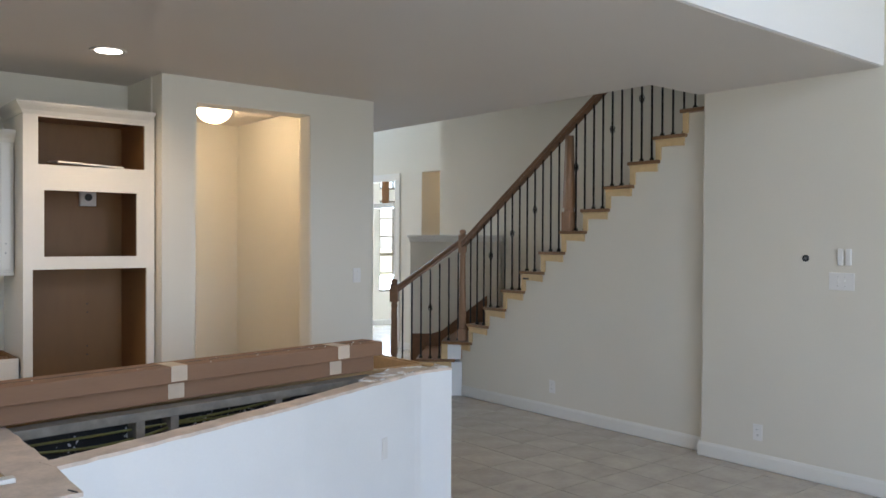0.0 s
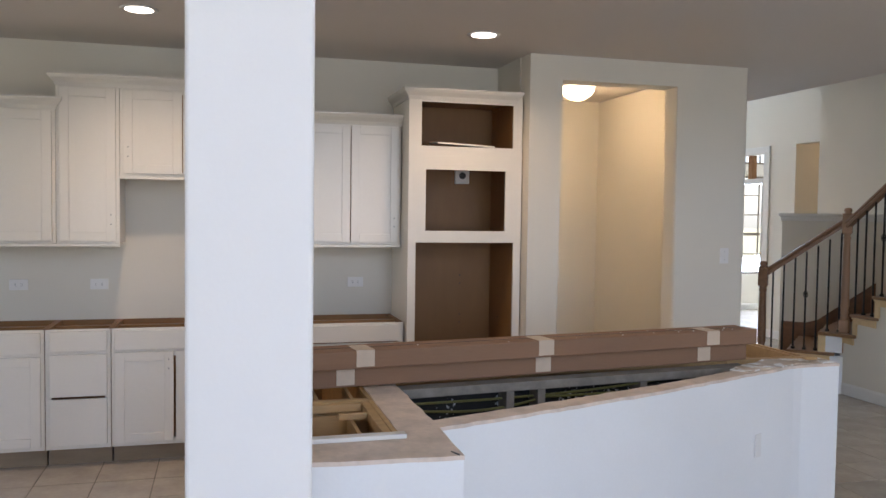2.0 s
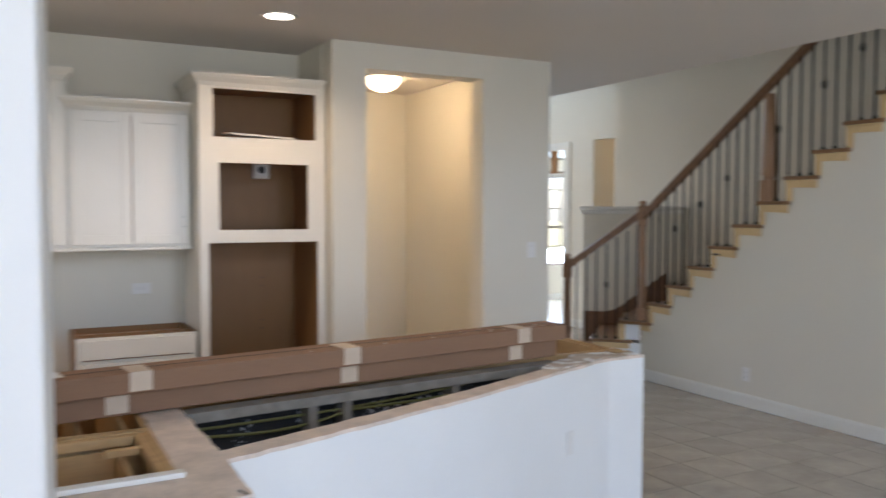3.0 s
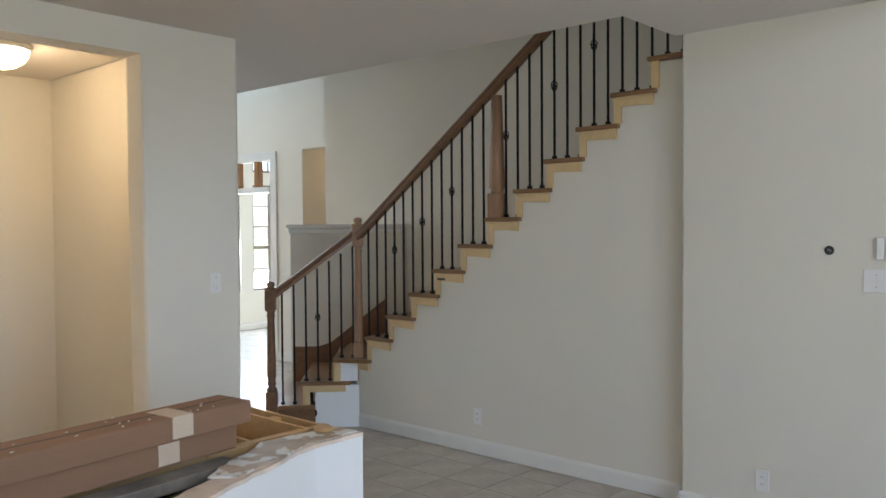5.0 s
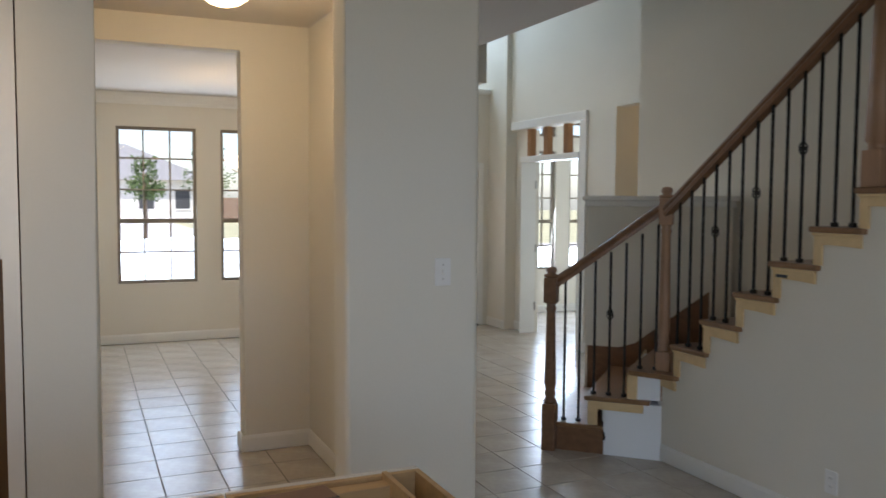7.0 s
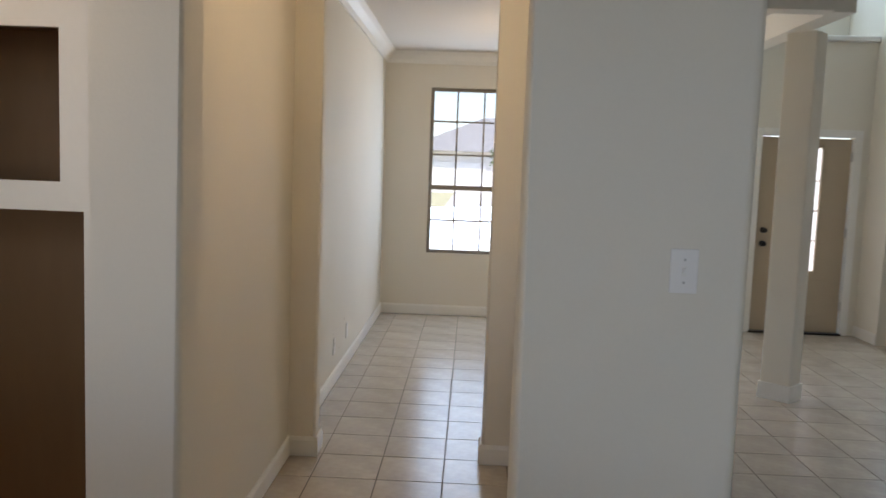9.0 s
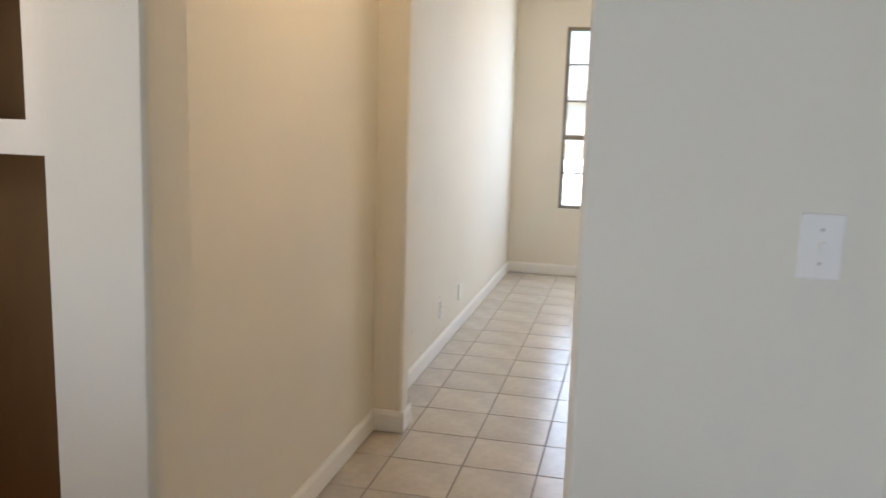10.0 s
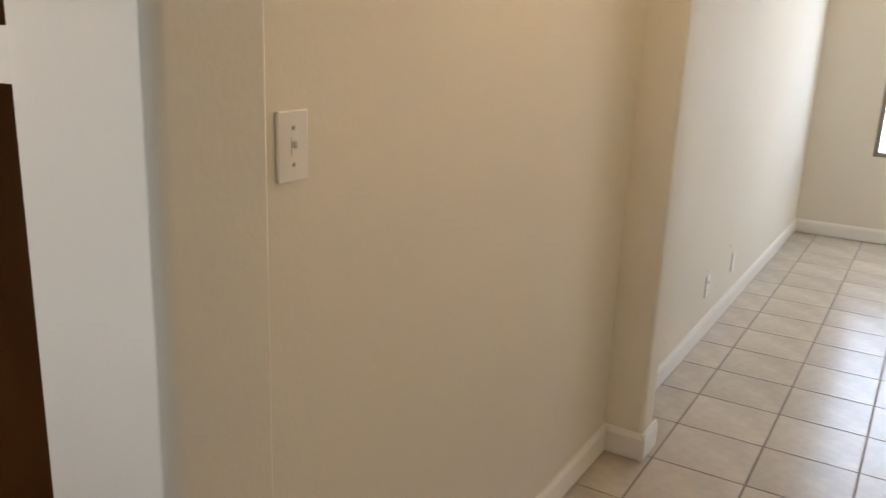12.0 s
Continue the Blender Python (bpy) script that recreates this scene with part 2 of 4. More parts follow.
def wall_yz(name, pts, x0, x1, label, bevel=0.0, mat=None):
    return structure(name, prism(pts, x0, x1, bevel, m=TURN_YZ), mat or PAINT, label, "wall")


def door_shape(a0, a1, o0, o1, top, height):
    return [(a0, 0), (o0, 0), (o0, top), (o1, top), (o1, 0), (a1, 0), (a1, height), (a0, height)]


def rounded(bm, offset, test):
    es = [e for e in bm.edges if test(e)]
    bmesh.ops.bevel(bm, geom=es, offset=offset, segments=6, affect='EDGES', profile=0.5)
    for f in bm.faces:
        f.smooth = True
    for e in bm.edges:
        e.smooth = e.calc_face_angle(0) < radians(40)
    return bm


def upright(e):
    return abs(e.verts[0].co.z - e.verts[1].co.z) > 0.2


# pantry wall with its cased opening, bullnose corners
bm = prism(door_shape(2.14, 3.882, 2.384, 3.288, 2.575, H), -(FY + 0.18), -FY, m=TURN_XZ)
rounded(bm, 0.028, lambda e: upright(e) and e.verts[0].co.x > 2.2 and (e.verts[0].co.y < FY + 0.1 or e.verts[0].co.x > 3))
rounded(bm, 0.007, lambda e: upright(e) and 2.3 < e.verts[0].co.x < 2.5 and e.verts[0].co.y > FY + 0.17)
structure("wall_pantry", bm, PAINT, "off-white painted wall with a wide doorless opening", "wall")
structure("wall_pantry_side", box((2.13, FY + 0.18, 0), (2.208, 7.57, 2.80)), PAINT, "cream painted passage wall", "wall")
structure("wall_pantry_right", rounded(box((3.70, FY + 0.18, 0), (3.882, 7.70, 2.745)), 0.018, lambda e: upright(e) and e.verts[0].co.x > 3.8 and e.verts[0].co.y > 7), PAINT, "cream painted passage wall", "wall")
bm = prism(door_shape(2.13, 3.70, 2.357, 3.262, 2.575, 2.80), -7.70, -7.57, m=TURN_XZ)
rounded(bm, 0.02, lambda e: upright(e) and 2.3 < e.verts[0].co.x < 3.4)
structure("wall_passage_end", bm, PAINT, "cream painted wall with a doorless opening into the dining room", "wall")
structure("ceiling_passage", box((2.208, FY + 0.18, 2.752), (3.70, 7.57, 2.80)), CEILING, "low passage ceiling", "ceiling")
# kitchen
structure("wall_kitchen", box((-4.3, 6.08, 0), (2.13, 6.2, H)), PAINT, "off-white kitchen wall behind the cabinets", "wall")
# unseen wall closing off the kitchen's left end; its window opening is assumed
bm = bmesh.new()
for lo, hi in (((-4.3, 2.15, 0), (-4.2, 3.2, H)), ((-4.3, 4.8, 0), (-4.2, 6.08, H)), ((-4.3, 3.2, 0), (-4.2, 4.8, 0.75)), ((-4.3, 3.2, 2.25), (-4.2, 4.8, H))):
    add_box(bm, lo, hi)
structure("wall_breakfast", bm, PAINT, "unseen off-white closing wall with an assumed window opening", "wall")
# main ceiling: L-shaped, open over the stairs and the living room
structure("ceiling", prism([(-4.3, 2.215), (5.56, 2.215), (5.56, 3.53), (4.96, 3.53), (4.96, 8.45), (3.76, 8.45), (3.76, FY + 0.085), (2.2, FY + 0.085), (2.2, 6.2), (-4.3, 6.2)], H, H + 0.28), CEILING, "smooth warm white ceiling", "ceiling")
structure("wall_gallery", box((-4.3, 2.225, H + 0.28), (5.56, 2.35, 5.5)), PAINT, "tall white wall above the kitchen edge", "wall")
structure("wall_gallery_fascia", box((-4.3, 2.195, H + 0.004), (5.56, 2.215, 5.5)), POSTPAINT, "white drop edge above the kitchen", "wall")
structure("wall_upper_hall", box((4.84, 3.53, H + 0.28), (4.96, 8.40, 5.5)), PAINT, "plain upper wall", "wall")
# living room shell with tall windows behind the start of the walk
bm = bmesh.new()
xs = [-4.2, -2.65, -1.15, -0.45, 1.05, 1.75, 3.25, 5.56]
for i in range(7):
    if i % 2 == 0:
        add_box(bm, (xs[i], -4.1, 0), (xs[i + 1], -4.0, 5.5))
    else:
        for z0, z1 in ((0, 0.4), (2.75, 3.25), (4.75, 5.5)):
            add_box(bm, (xs[i], -4.1, z0), (xs[i + 1], -4.0, z1))
structure("wall_living", bm, PAINT, "tall off-white living room wall with windows", "wall")
structure("wall_living_side", box((-4.3, -4.1, 0), (-4.2, 2.15, 5.5)), PAINT, "tall off-white living room wall", "wall")
structure("ceiling_living", box((-4.3, -4.1, 5.5), (10.2, 12.62, 5.6)), CEILING, "high white ceiling", "ceiling")
bm = rounded(box((5.56, -4.1, 0), (6.7, 3.49, 5.5)), 0.018, lambda e: upright(e) and e.verts[0].co.x < 6 and e.verts[0].co.y > 3)
structure("wall_thermostat", bm, PAINT, "off-white painted wall with controls", "wall")
# stairs: closed wall below the flight, far wall, half wall
RISE, RUN = 0.1905, 0.2535
TIP3 = 6.226


def tip(n):
    return TIP3 - RUN * (n - 3)


saw = [(3.49, 0), (6.42, 0)]
for n in range(3, 15):
    y_nose = min(tip(n) + 0.29, 6.42)
    y_back = max(tip(n) + 0.035, 3.49)
    saw += [(y_nose if n == 3 else tip(n - 1) + 0.035, RISE * n - 0.035), (y_back, RISE * n - 0.035)]
    if y_back <= 3.49:
        break
structure("wall_under_stairs", prism(saw, 5.66, 5.76, m=TURN_YZ), PAINT, "cream painted wall under the stairs", "wall")
wall_yz("wall_stair_far", [(3.49, 0), (8.03, 0), (8.03, 5.5), (3.49, 5.5)], 6.70, 6.82, "tall cream wall behind the stairs")
# foyer and study
bm = bmesh.new()
for lo, hi in (((7.27, 7.1, 2.59), (7.42, 9.14, 5.5)), ((7.27, 9.14, 0), (7.42, 9.76, 5.5)), ((7.27, 9.76, 2.50), (7.42, 11.33, 5.5)), ((7.35, 11.02, 0), (7.50, 11.33, 2.50)), ((7.20, 11.33, 0), (7.42, 11.9, 5.5))):
    add_box(bm, lo, hi)
structure("wall_study", bm, PAINT, "tall cream foyer wall with a double doorway", "wall")
bm = bmesh.new()
for lo, hi in (((5.45, 11.80, 0), (6.10, 11.92, 3.0)), ((7.05, 11.80, 0), (7.20, 11.92, 3.0)), ((6.10, 11.80, 2.05), (7.05, 11.92, 3.0)), ((5.45, 12.5, 3.0), (7.42, 12.62, 3.9)), ((5.45, 12.5, 5.1), (7.42, 12.62, 5.5)), ((5.45, 12.5, 3.9), (5.6, 12.62, 5.1)), ((7.2, 12.5, 3.9), (7.42, 12.62, 5.1)), ((5.45, 11.92, 2.98), (7.42, 12.5, 3.0))):
    add_box(bm, lo, hi)
structure("wall_front", bm, PAINT, "cream entry wall around the front door", "wall")
structure("trim_entry_ledge", rounded(box((5.45, 11.74, 3.0), (7.198, 11.95, 3.06)), 0.02, lambda e: e.verts[0].co.y < 11.75 and e.verts[1].co.y < 11.75), TRIM, "white moulded ledge above the entry", "trim")
structure("wall_entry_cheek", box((7.20, 11.9, 3.0), (7.42, 12.5, 5.5)), PAINT, "cream wall", "wall")
structure("wall_dining_header", box((5.30, 8.45, 2.62), (5.45, 12.6, 5.5)), PAINT, "cream header between dining room and foyer", "wall")
structure("wall_upper_hall_end", box((4.84, 8.40, 2.62), (5.30, 8.55, 5.5)), PAINT, "plain upper wall", "wall")
structure("dining_column", prism([(5.325, 9.225), (5.485, 9.075), (5.605, 9.195), (5.46, 9.355)], 0, 2.62, 0.012), PAINT, "square cream plastered column", "column")
structure("baseboard_column", prism([(5.307, 9.225), (5.485, 9.057), (5.623, 9.195), (5.46, 9.373)], 0, 0.12, 0.008), TRIM, "white baseboard around a column", "baseboard")
# dining room
structure("wall_dining_left", box((2.13, 7.70, 0), (2.208, 12.01, 2.80)), PAINT, "long cream dining room wall", "wall")
bm = bmesh.new()
for x0, x1 in ((2.13, 2.69), (3.545, 3.815), (4.67, 5.45)):
    add_box(bm, (x0, 12.01, 0), (x1, 12.13, 2.80))
for x0, x1 in ((2.69, 3.545), (3.815, 4.67)):
    add_box(bm, (x0, 12.01, 0), (x1, 12.13, 0.675))
    add_box(bm, (x0, 12.01, 2.435), (x1, 12.13, 2.80))
structure("wall_dining_front", bm, PAINT, "cream dining room wall with two tall windows", "wall")
structure("ceiling_dining", prism([(2.13, 7.70), (3.76, 7.70), (3.76, 8.45), (5.30, 8.45), (5.30, 12.14), (2.13, 12.14)], 2.80, 2.9), CEILING, "white dining room ceiling", "ceiling")
# study shell
bm = bmesh.new()
for x0, x1 in ((7.42, 8.27), (8.66, 8.90), (9.6, 10.2)):
    add_box(bm, (x0, 12.5, 0), (x1, 12.62, 3.2))
for x0, x1 in ((8.27, 8.66), (8.90, 9.6)):
    for z0, z1 in ((0, 0.63), (2.35, 2.56), (2.98, 3.2)):
        add_box(bm, (x0, 12.5, z0), (x1, 12.62, z1))
structure("wall_study_front", bm, PAINT, "cream study wall with windows", "wall")
structure("wall_study_side", box((10.1, 7.0, 0), (10.2, 12.5, 3.2)), PAINT, "cream study wall", "wall")
structure("ceiling_study", box((7.42, 9.25, 3.2), (10.2, 12.62, 3.3)), CEILING, "white study ceiling", "ceiling")
structure("wall_side_hall", box((8.6, 7.0, 0), (8.7, 9.25, 2.7)), PAINT, "cream hall wall", "wall")
structure("wall_side_hall_back", box((7.42, 9.15, 0), (10.1, 9.25, 3.2)), PAINT, "cream hall wall", "wall")
structure("wall_side_hall_front", box((6.82, 7.0, 0), (8.6, 7.1, 5.5)), PAINT, "cream hall wall", "wall")
structure("ceiling_side_hall", box((7.42, 7.1, 2.7), (8.6, 9.15, 2.78)), CEILING, "hall ceiling", "ceiling")

# white post at the kitchen edge
structure("post", prism([(0.0, 2.252), (0.319, 2.218), (0.35, 2.53), (0.03, 2.565)], 0, H, 0.012), POSTPAINT, "square white painted post", "post")


# baseboards
def baseboard(a, b, side, height=0.11, name="baseboard"):
    """A board along a wall's foot from a to b; side is the way out of the wall."""
    a, b = Vector(a), Vector(b)
    n = Vector(side).normalized() * 0.014
    s = n * 0.45
    bm = bmesh.new()
    prof = ((Vector((0, 0)), 0.0), (n * 0.3, 0.0), (n * 0.3, 0.009), (n, 0.009), (n, height - 0.02), (s, height), (Vector((0, 0)), height))
    ra = [bm.verts.new((a.x + o.x, a.y + o.y, z)) for o, z in prof]
    rb = [bm.verts.new((b.x + o.x, b.y + o.y, z)) for o, z in prof]
    for i in range(7):
        bm.faces.new((ra[i], rb[i], rb[(i + 1) % 7], ra[(i + 1) % 7]))
    bm.faces.new(ra)
    bm.faces.new(list(reversed(rb)))
    bmesh.ops.recalc_face_normals(bm, faces=bm.faces)
    return structure(name, bm, TRIM, "white painted baseboard", "baseboard")


baseboard((5.558, 3.495), (5.558, -4.0), (-1, 0))
baseboard((5.545, 3.492), (5.66, 3.492), (0, 1))
baseboard((5.658, 3.495), (5.658, 6.42), (-1, 0))
baseboard((2.21, FY + 0.17), (2.21, 7.57), (1, 0))
baseboard((2.21, 7.568), (2.371, 7.568), (0, -1))
baseboard((2.359, 7.555), (2.359, 7.714), (1, 0))
baseboard((3.698, FY + 0.17), (3.698, 7.57), (-1, 0))
baseboard((3.248, 7.568), (3.698, 7.568), (0, -1))
baseboard((3.26, 7.555), (3.26, 7.714), (-1, 0))
baseboard((2.21, 7.71), (2.21, 12.01), (1, 0))
baseboard((2.21, 12.008), (5.45, 12.008), (0, -1))
baseboard((3.884, 7.70), (3.884, FY + 0.17), (1, 0))
baseboard((7.198, 11.33), (7.198, 11.80), (-1, 0))
baseboard((7.348, 11.02), (7.348, 11.33), (-1, 0))
baseboard((7.268, 9.14), (7.268, 9.65), (-1, 0))
baseboard((7.42, 12.498), (10.1, 12.498), (0, -1))


def crown(a, b, side, z):
    a, b, n = Vector(a), Vector(b), Vector(side)
    bm = bmesh.new()
    prof = ((0, 0), (0, -0.12), (0.015, -0.12), (0.03, -0.085), (0.075, -0.04), (0.09, -0.015), (0.10, 0))
    ra = [bm.verts.new((a.x + n.x * o, a.y + n.y * o, z + h)) for o, h in prof]
    rb = [bm.verts.new((b.x + n.x * o, b.y + n.y * o, z + h)) for o, h in prof]
    k = len(prof)
    for i in range(k):
        bm.faces.new((ra[i], rb[i], rb[(i + 1) % k], ra[(i + 1) % k]))
    bm.faces.new(ra)
    bm.faces.new(list(reversed(rb)))
    bmesh.ops.recalc_face_normals(bm, faces=bm.faces)
    return structure("trim_crown", bm, TRIM, "white crown moulding", "trim")


crown((2.21, 7.70), (2.21, 12.01), (1, 0), 2.798)
crown((2.21, 12.008), (5.30, 12.008), (0, -1), 2.797)


# windows
def window(name, x0, x1, z0, z1, y, rail, cols, rows_up, rows_low, label):
    w = tagged(new(name), label, "window", kind="structure")
    w.location = (x0, y, z0)
    W, Hh, R = x1 - x0, z1 - z0, rail - z0
    bm = bmesh.new()
    for lo, hi in (((0, 0, 0), (0.035, 0.07, Hh)), ((W - 0.035, 0, 0), (W, 0.07, Hh)), ((0.035, 0, 0), (W - 0.035, 0.07, 0.035)), ((0.035, 0, Hh - 0.035), (W - 0.035, 0.07, Hh))):
        add_box(bm, lo, hi, 0.004)
    part("window_frame", bm, BRONZE, w)
    part("meeting_rail", box((0.035, 0.005, R - 0.025), (W - 0.035, 0.06, R + 0.025), 0.004), BRONZE, w)
    g = 0.009
    for c in range(1, cols):
        x = W * c / cols
        part("muntin", box((x - g, 0.02, 0.035), (x + g, 0.045, R - 0.025)), BRONZE, w)
        part("muntin", box((x - g, 0.02, R + 0.025), (x + g, 0.045, Hh - 0.035)), BRONZE, w)
    for k, (a, b) in ((rows_up, (R, Hh)), (rows_low, (0, R))):
        for r in range(1, k):
            z = a + (b - a) * r / k
            part("muntin", box((0.035, 0.018, z - g), (W - 0.035, 0.047, z + g)), BRONZE, w)
    p = part("pane", box((0.036, 0.030, 0.036), (W - 0.036, 0.034, Hh - 0.036)), GLASS, w)
    p.visible_shadow = False
    return w


window("window_1", 2.69, 3.545, 0.675, 2.435, 12.04, 1.38, 3, 3, 2, "tall bronze-framed sash window with a grid")
window("window_2", 3.815, 4.67, 0.675, 2.435, 12.04, 1.38, 3, 3, 2, "tall bronze-framed sash window with a grid")
window("window_3", 8.27, 8.66, 0.63, 2.35, 12.53, 1.33, 2, 3, 2, "bronze-framed study sash window")
window("window_4", 8.90, 9.60, 0.63, 2.35, 12.53, 1.33, 2, 3, 2, "bronze-framed study sash window")
window("window_5", 8.27, 8.66, 2.56, 2.98, 12.53, 2.77, 2, 1, 1, "small bronze-framed transom window in the study")
window("window_6", 8.90, 9.60, 2.56, 2.98, 12.53, 2.77, 2, 1, 1, "small bronze-framed transom window in the study")

# front door with a glazed light
fd = tagged(new("door_1"), "tan panelled front door with a narrow leaded light", "door", kind="structure")
fd.location = (6.12, 11.82, 0)
bm = bmesh.new()
for lo, hi in (((0, 0, 0.02), (0.30, 0.045, 2.03)), ((0.62, 0, 0.02), (0.91, 0.045, 2.03)), ((0.30, 0, 0.02), (0.62, 0.045, 0.66)), ((0.30, 0, 1.93), (0.62, 0.045, 2.03))):
    add_box(bm, lo, hi)
part("leaf", bm, DOORPAINT, fd)
part("lower_panel", box((0.16, -0.008, 0.18), (0.75, 0.0, 0.56), 0.004), DOORPAINT, fd)
# the pane's emission stands in for daylight coming through it
part("glazed_light", box((0.30, 0.018, 0.66), (0.62, 0.026, 1.93)), glowing("daylit_leaded_glass", (0.9, 0.86, 0.82), 0.7), fd, "leaded translucent glass, glow standing in for daylight")
for k in range(1, 4):
    part("came", box((0.30, 0.008, 0.66 + k * 0.31), (0.62, 0.016, 0.672 + k * 0.31)), BRONZE, fd)
for x in (0.36, 0.55):
    part("came", box((x, 0.008, 0.66), (x + 0.012, 0.016, 1.93)), BRONZE, fd)
part("light_frame", rounded(box((0.62, -0.012, 0.62), (0.65, 0.0, 1.97)), 0.003, lambda e: True), DOORPAINT, fd)
for z, r in ((0.93, 0.03), (1.07, 0.03)):
    part("door_handle", lathe([(r, 0), (r, 0.012), (0.012, 0.02), (0.012, 0.045), (0.028, 0.055), (0.024, 0.075), (0.0001, 0.08)]), BLACK, fd).matrix_local = pose(0.07, 0, z, 90)
for z in (0.25, 1.02, 1.8):
    part("hinge", box((0.905, -0.012, z), (0.925, 0.004, z + 0.1), 0.003), NICKEL, fd)
part("threshold", box((-0.02, -0.06, 0), (0.93, 0.06, 0.018)), BLACK, fd)
for lo, hi in (((6.02, 11.778, 0), (6.11, 11.799, 2.12)), ((7.04, 11.778, 0), (7.12, 11.799, 2.12)), ((6.11, 11.778, 2.04), (7.04, 11.799, 2.12))):
    structure("trim_front_door", box(lo, hi, 0.005), TRIM, "white front door casing", "trim")

# study doorway: lining, casing, transom studs
for lo, hi in (((7.24, 11.005, 0), (7.45, 11.02, 2.10)), ((7.24, 9.76, 0), (7.45, 9.775, 2.10)), ((7.23, 9.76, 2.10), (7.46, 11.02, 2.165))):
    structure("trim_study_lining", box(lo, hi, 0.003), TRIM, "white door lining", "trim")
for lo, hi in (((7.246, 9.64, 0), (7.269, 9.758, 2.50)), ((7.246, 9.64, 2.505), (7.269, 11.30, 2.60))):
    structure("trim_study_casing", box(lo, hi, 0.004), TRIM, "white study door casing", "trim")
for y in (10.93, 10.55, 10.12):
    structure("transom_stud", box((7.30, y - 0.045, 2.167), (7.37, y + 0.045, 2.498)), STUDRAW, "bare brown timber stud in the transom", "stud")
for z in (0.28, 1.0, 1.78):
    tagged(new("door_hinge", finish(box((7.435, 10.982, z), (7.455, 11.004, z + 0.10), 0.004), "door_hinge", NICKEL)), "satin metal door hinge on the empty jamb", "hinge", "study jamb hinges")

# ---- stairs ----
U = Vector((0.707, -0.707, 0))
V = Vector((0.707, 0.707, 0))
A0 = Vector((5.13, 6.885, 0))
st = thing("staircase", "oak staircase with maple brackets and iron balusters", "staircase")


def slanted(u0, u1, v0, v1, z0, z1, bevel=0.0):
    m = Matrix(((U.x, V.x, 0, A0.x), (U.y, V.y, 0, A0.y), (0, 0, 1, 0), (0, 0, 0, 1)))
    return box((u0, v0, z0), (u1, v1, z1), bevel, m)


# the two splayed bottom steps
part("bottom_step", slanted(0.02, 0.37, 0.0, 1.05, 0.0, RISE - 0.03), OAK, st, "stained oak boxed bottom step")
part("tread", slanted(-0.01, 0.37, -0.03, 1.05, RISE - 0.03, RISE, 0.008), TREAD, st)
part("skirt", slanted(0.37, 0.73, 0.0, 0.10, 0.0, 2 * RISE - 0.03), BARPAINT, st, "white skirt below the steps")
part("step_core", slanted(0.34, 0.70, 0.101, 0.95, 0.0, 2 * RISE - 0.03), BARPAINT, st)
part("skirt", slanted(0.53, 0.72, 0.001, 0.75, 2 * RISE, 3 * RISE - 0.03), BARPAINT, st)
part("tread", slanted(0.245, 0.66, -0.03, 1.0, 2 * RISE - 0.03, 2 * RISE, 0.008), TREAD, st)
part("riser_trim", slanted(0.275, 0.33, -0.012, 0.0, RISE, 2 * RISE - 0.03), BRACKET, st, "light maple bracket")
part("bracket", slanted(0.33, 0.62, -0.014, 0.001, 2 * RISE - 0.085, 2 * RISE - 0.03), BRACKET, st, "light maple bracket")
part("riser_trim", slanted(0.525, 0.58, -0.012, 0.004, 2 * RISE, 3 * RISE - 0.03), BRACKET, st, "light maple bracket")
part("riser", slanted(0.265, 0.275, 0.0, 1.0, RISE, 2 * RISE - 0.03), BRACKET, st, "light maple riser")
part("riser", slanted(0.515, 0.525, 0.0, 0.9, 2 * RISE, 3 * RISE - 0.03), BRACKET, st)
part("tread", prism([(5.58, 6.60), (5.475, 6.49), (5.625, 6.226), (6.70, 6.226), (6.70, 6.9), (6.2, 7.1)], 3 * RISE - 0.03, 3 * RISE, 0.006), TREAD, st)
for n in range(4, 15):
    y1 = tip(n) + 0.31
    y0 = tip(n)
    zt = RISE * n
    if y1 < 3.55:
        break
    part("tread", box((5.625, max(y0, 3.495), zt - 0.03), (6.70, y1, zt), 0.008), TREAD, st)
    part("riser", box((5.655, tip(n - 1) + 0.025, zt - RISE), (6.70, tip(n - 1) + 0.035, zt - 0.03)), BRACKET, st)
    part("riser_trim", box((5.643, tip(n - 1) - 0.015, zt - RISE - 0.002), (5.656, tip(n - 1) + 0.035, zt - 0.03)), BRACKET, st, "light maple bracket")
for n in range(3, 15):
    y0 = tip(n)
    if y0 < 3.45:
        break
    zt = RISE * n
    a = max(y0 + 0.02, 3.495)
    bm = prism([(a, zt - 0.096), (a, zt - 0.03), (y0 + 0.285, zt - 0.03), (y0 + 0.262, zt - 0.09), (y0 + 0.20, zt - 0.088), (y0 + 0.12, zt - 0.09)][::-1], 5.640, 5.656, m=TURN_YZ)
    part("bracket", bm, BRACKET, st, "light maple bracket")
    part("cove", box((5.630, a, zt - 0.045), (5.656, y0 + 0.29, zt - 0.03), 0.004), BRACKET, st)
# half wall on the far side of the splayed steps, with cap and stained skirt
bm = slanted(0.04, 1.1, 1.05, 1.17, 0.0, 1.615)
structure("wall_half", bm, PAINT, "low cream half wall beside the stairs", "wall")
structure("trim_half_wall_cap", slanted(0.0, 1.14, 1.01, 1.21, 1.645, 1.68, 0.008), TRIM, "white cap of the half wall", "trim")
structure("trim_half_wall_mould", slanted(0.02, 1.12, 1.03, 1.19, 1.60, 1.645, 0.01), TRIM, "white moulding below the cap", "trim")
m45 = Matrix(((U.x, V.x, 0, A0.x), (U.y, V.y, 0, A0.y), (0, 0, 1, 0), (0, 0, 0, 1)))
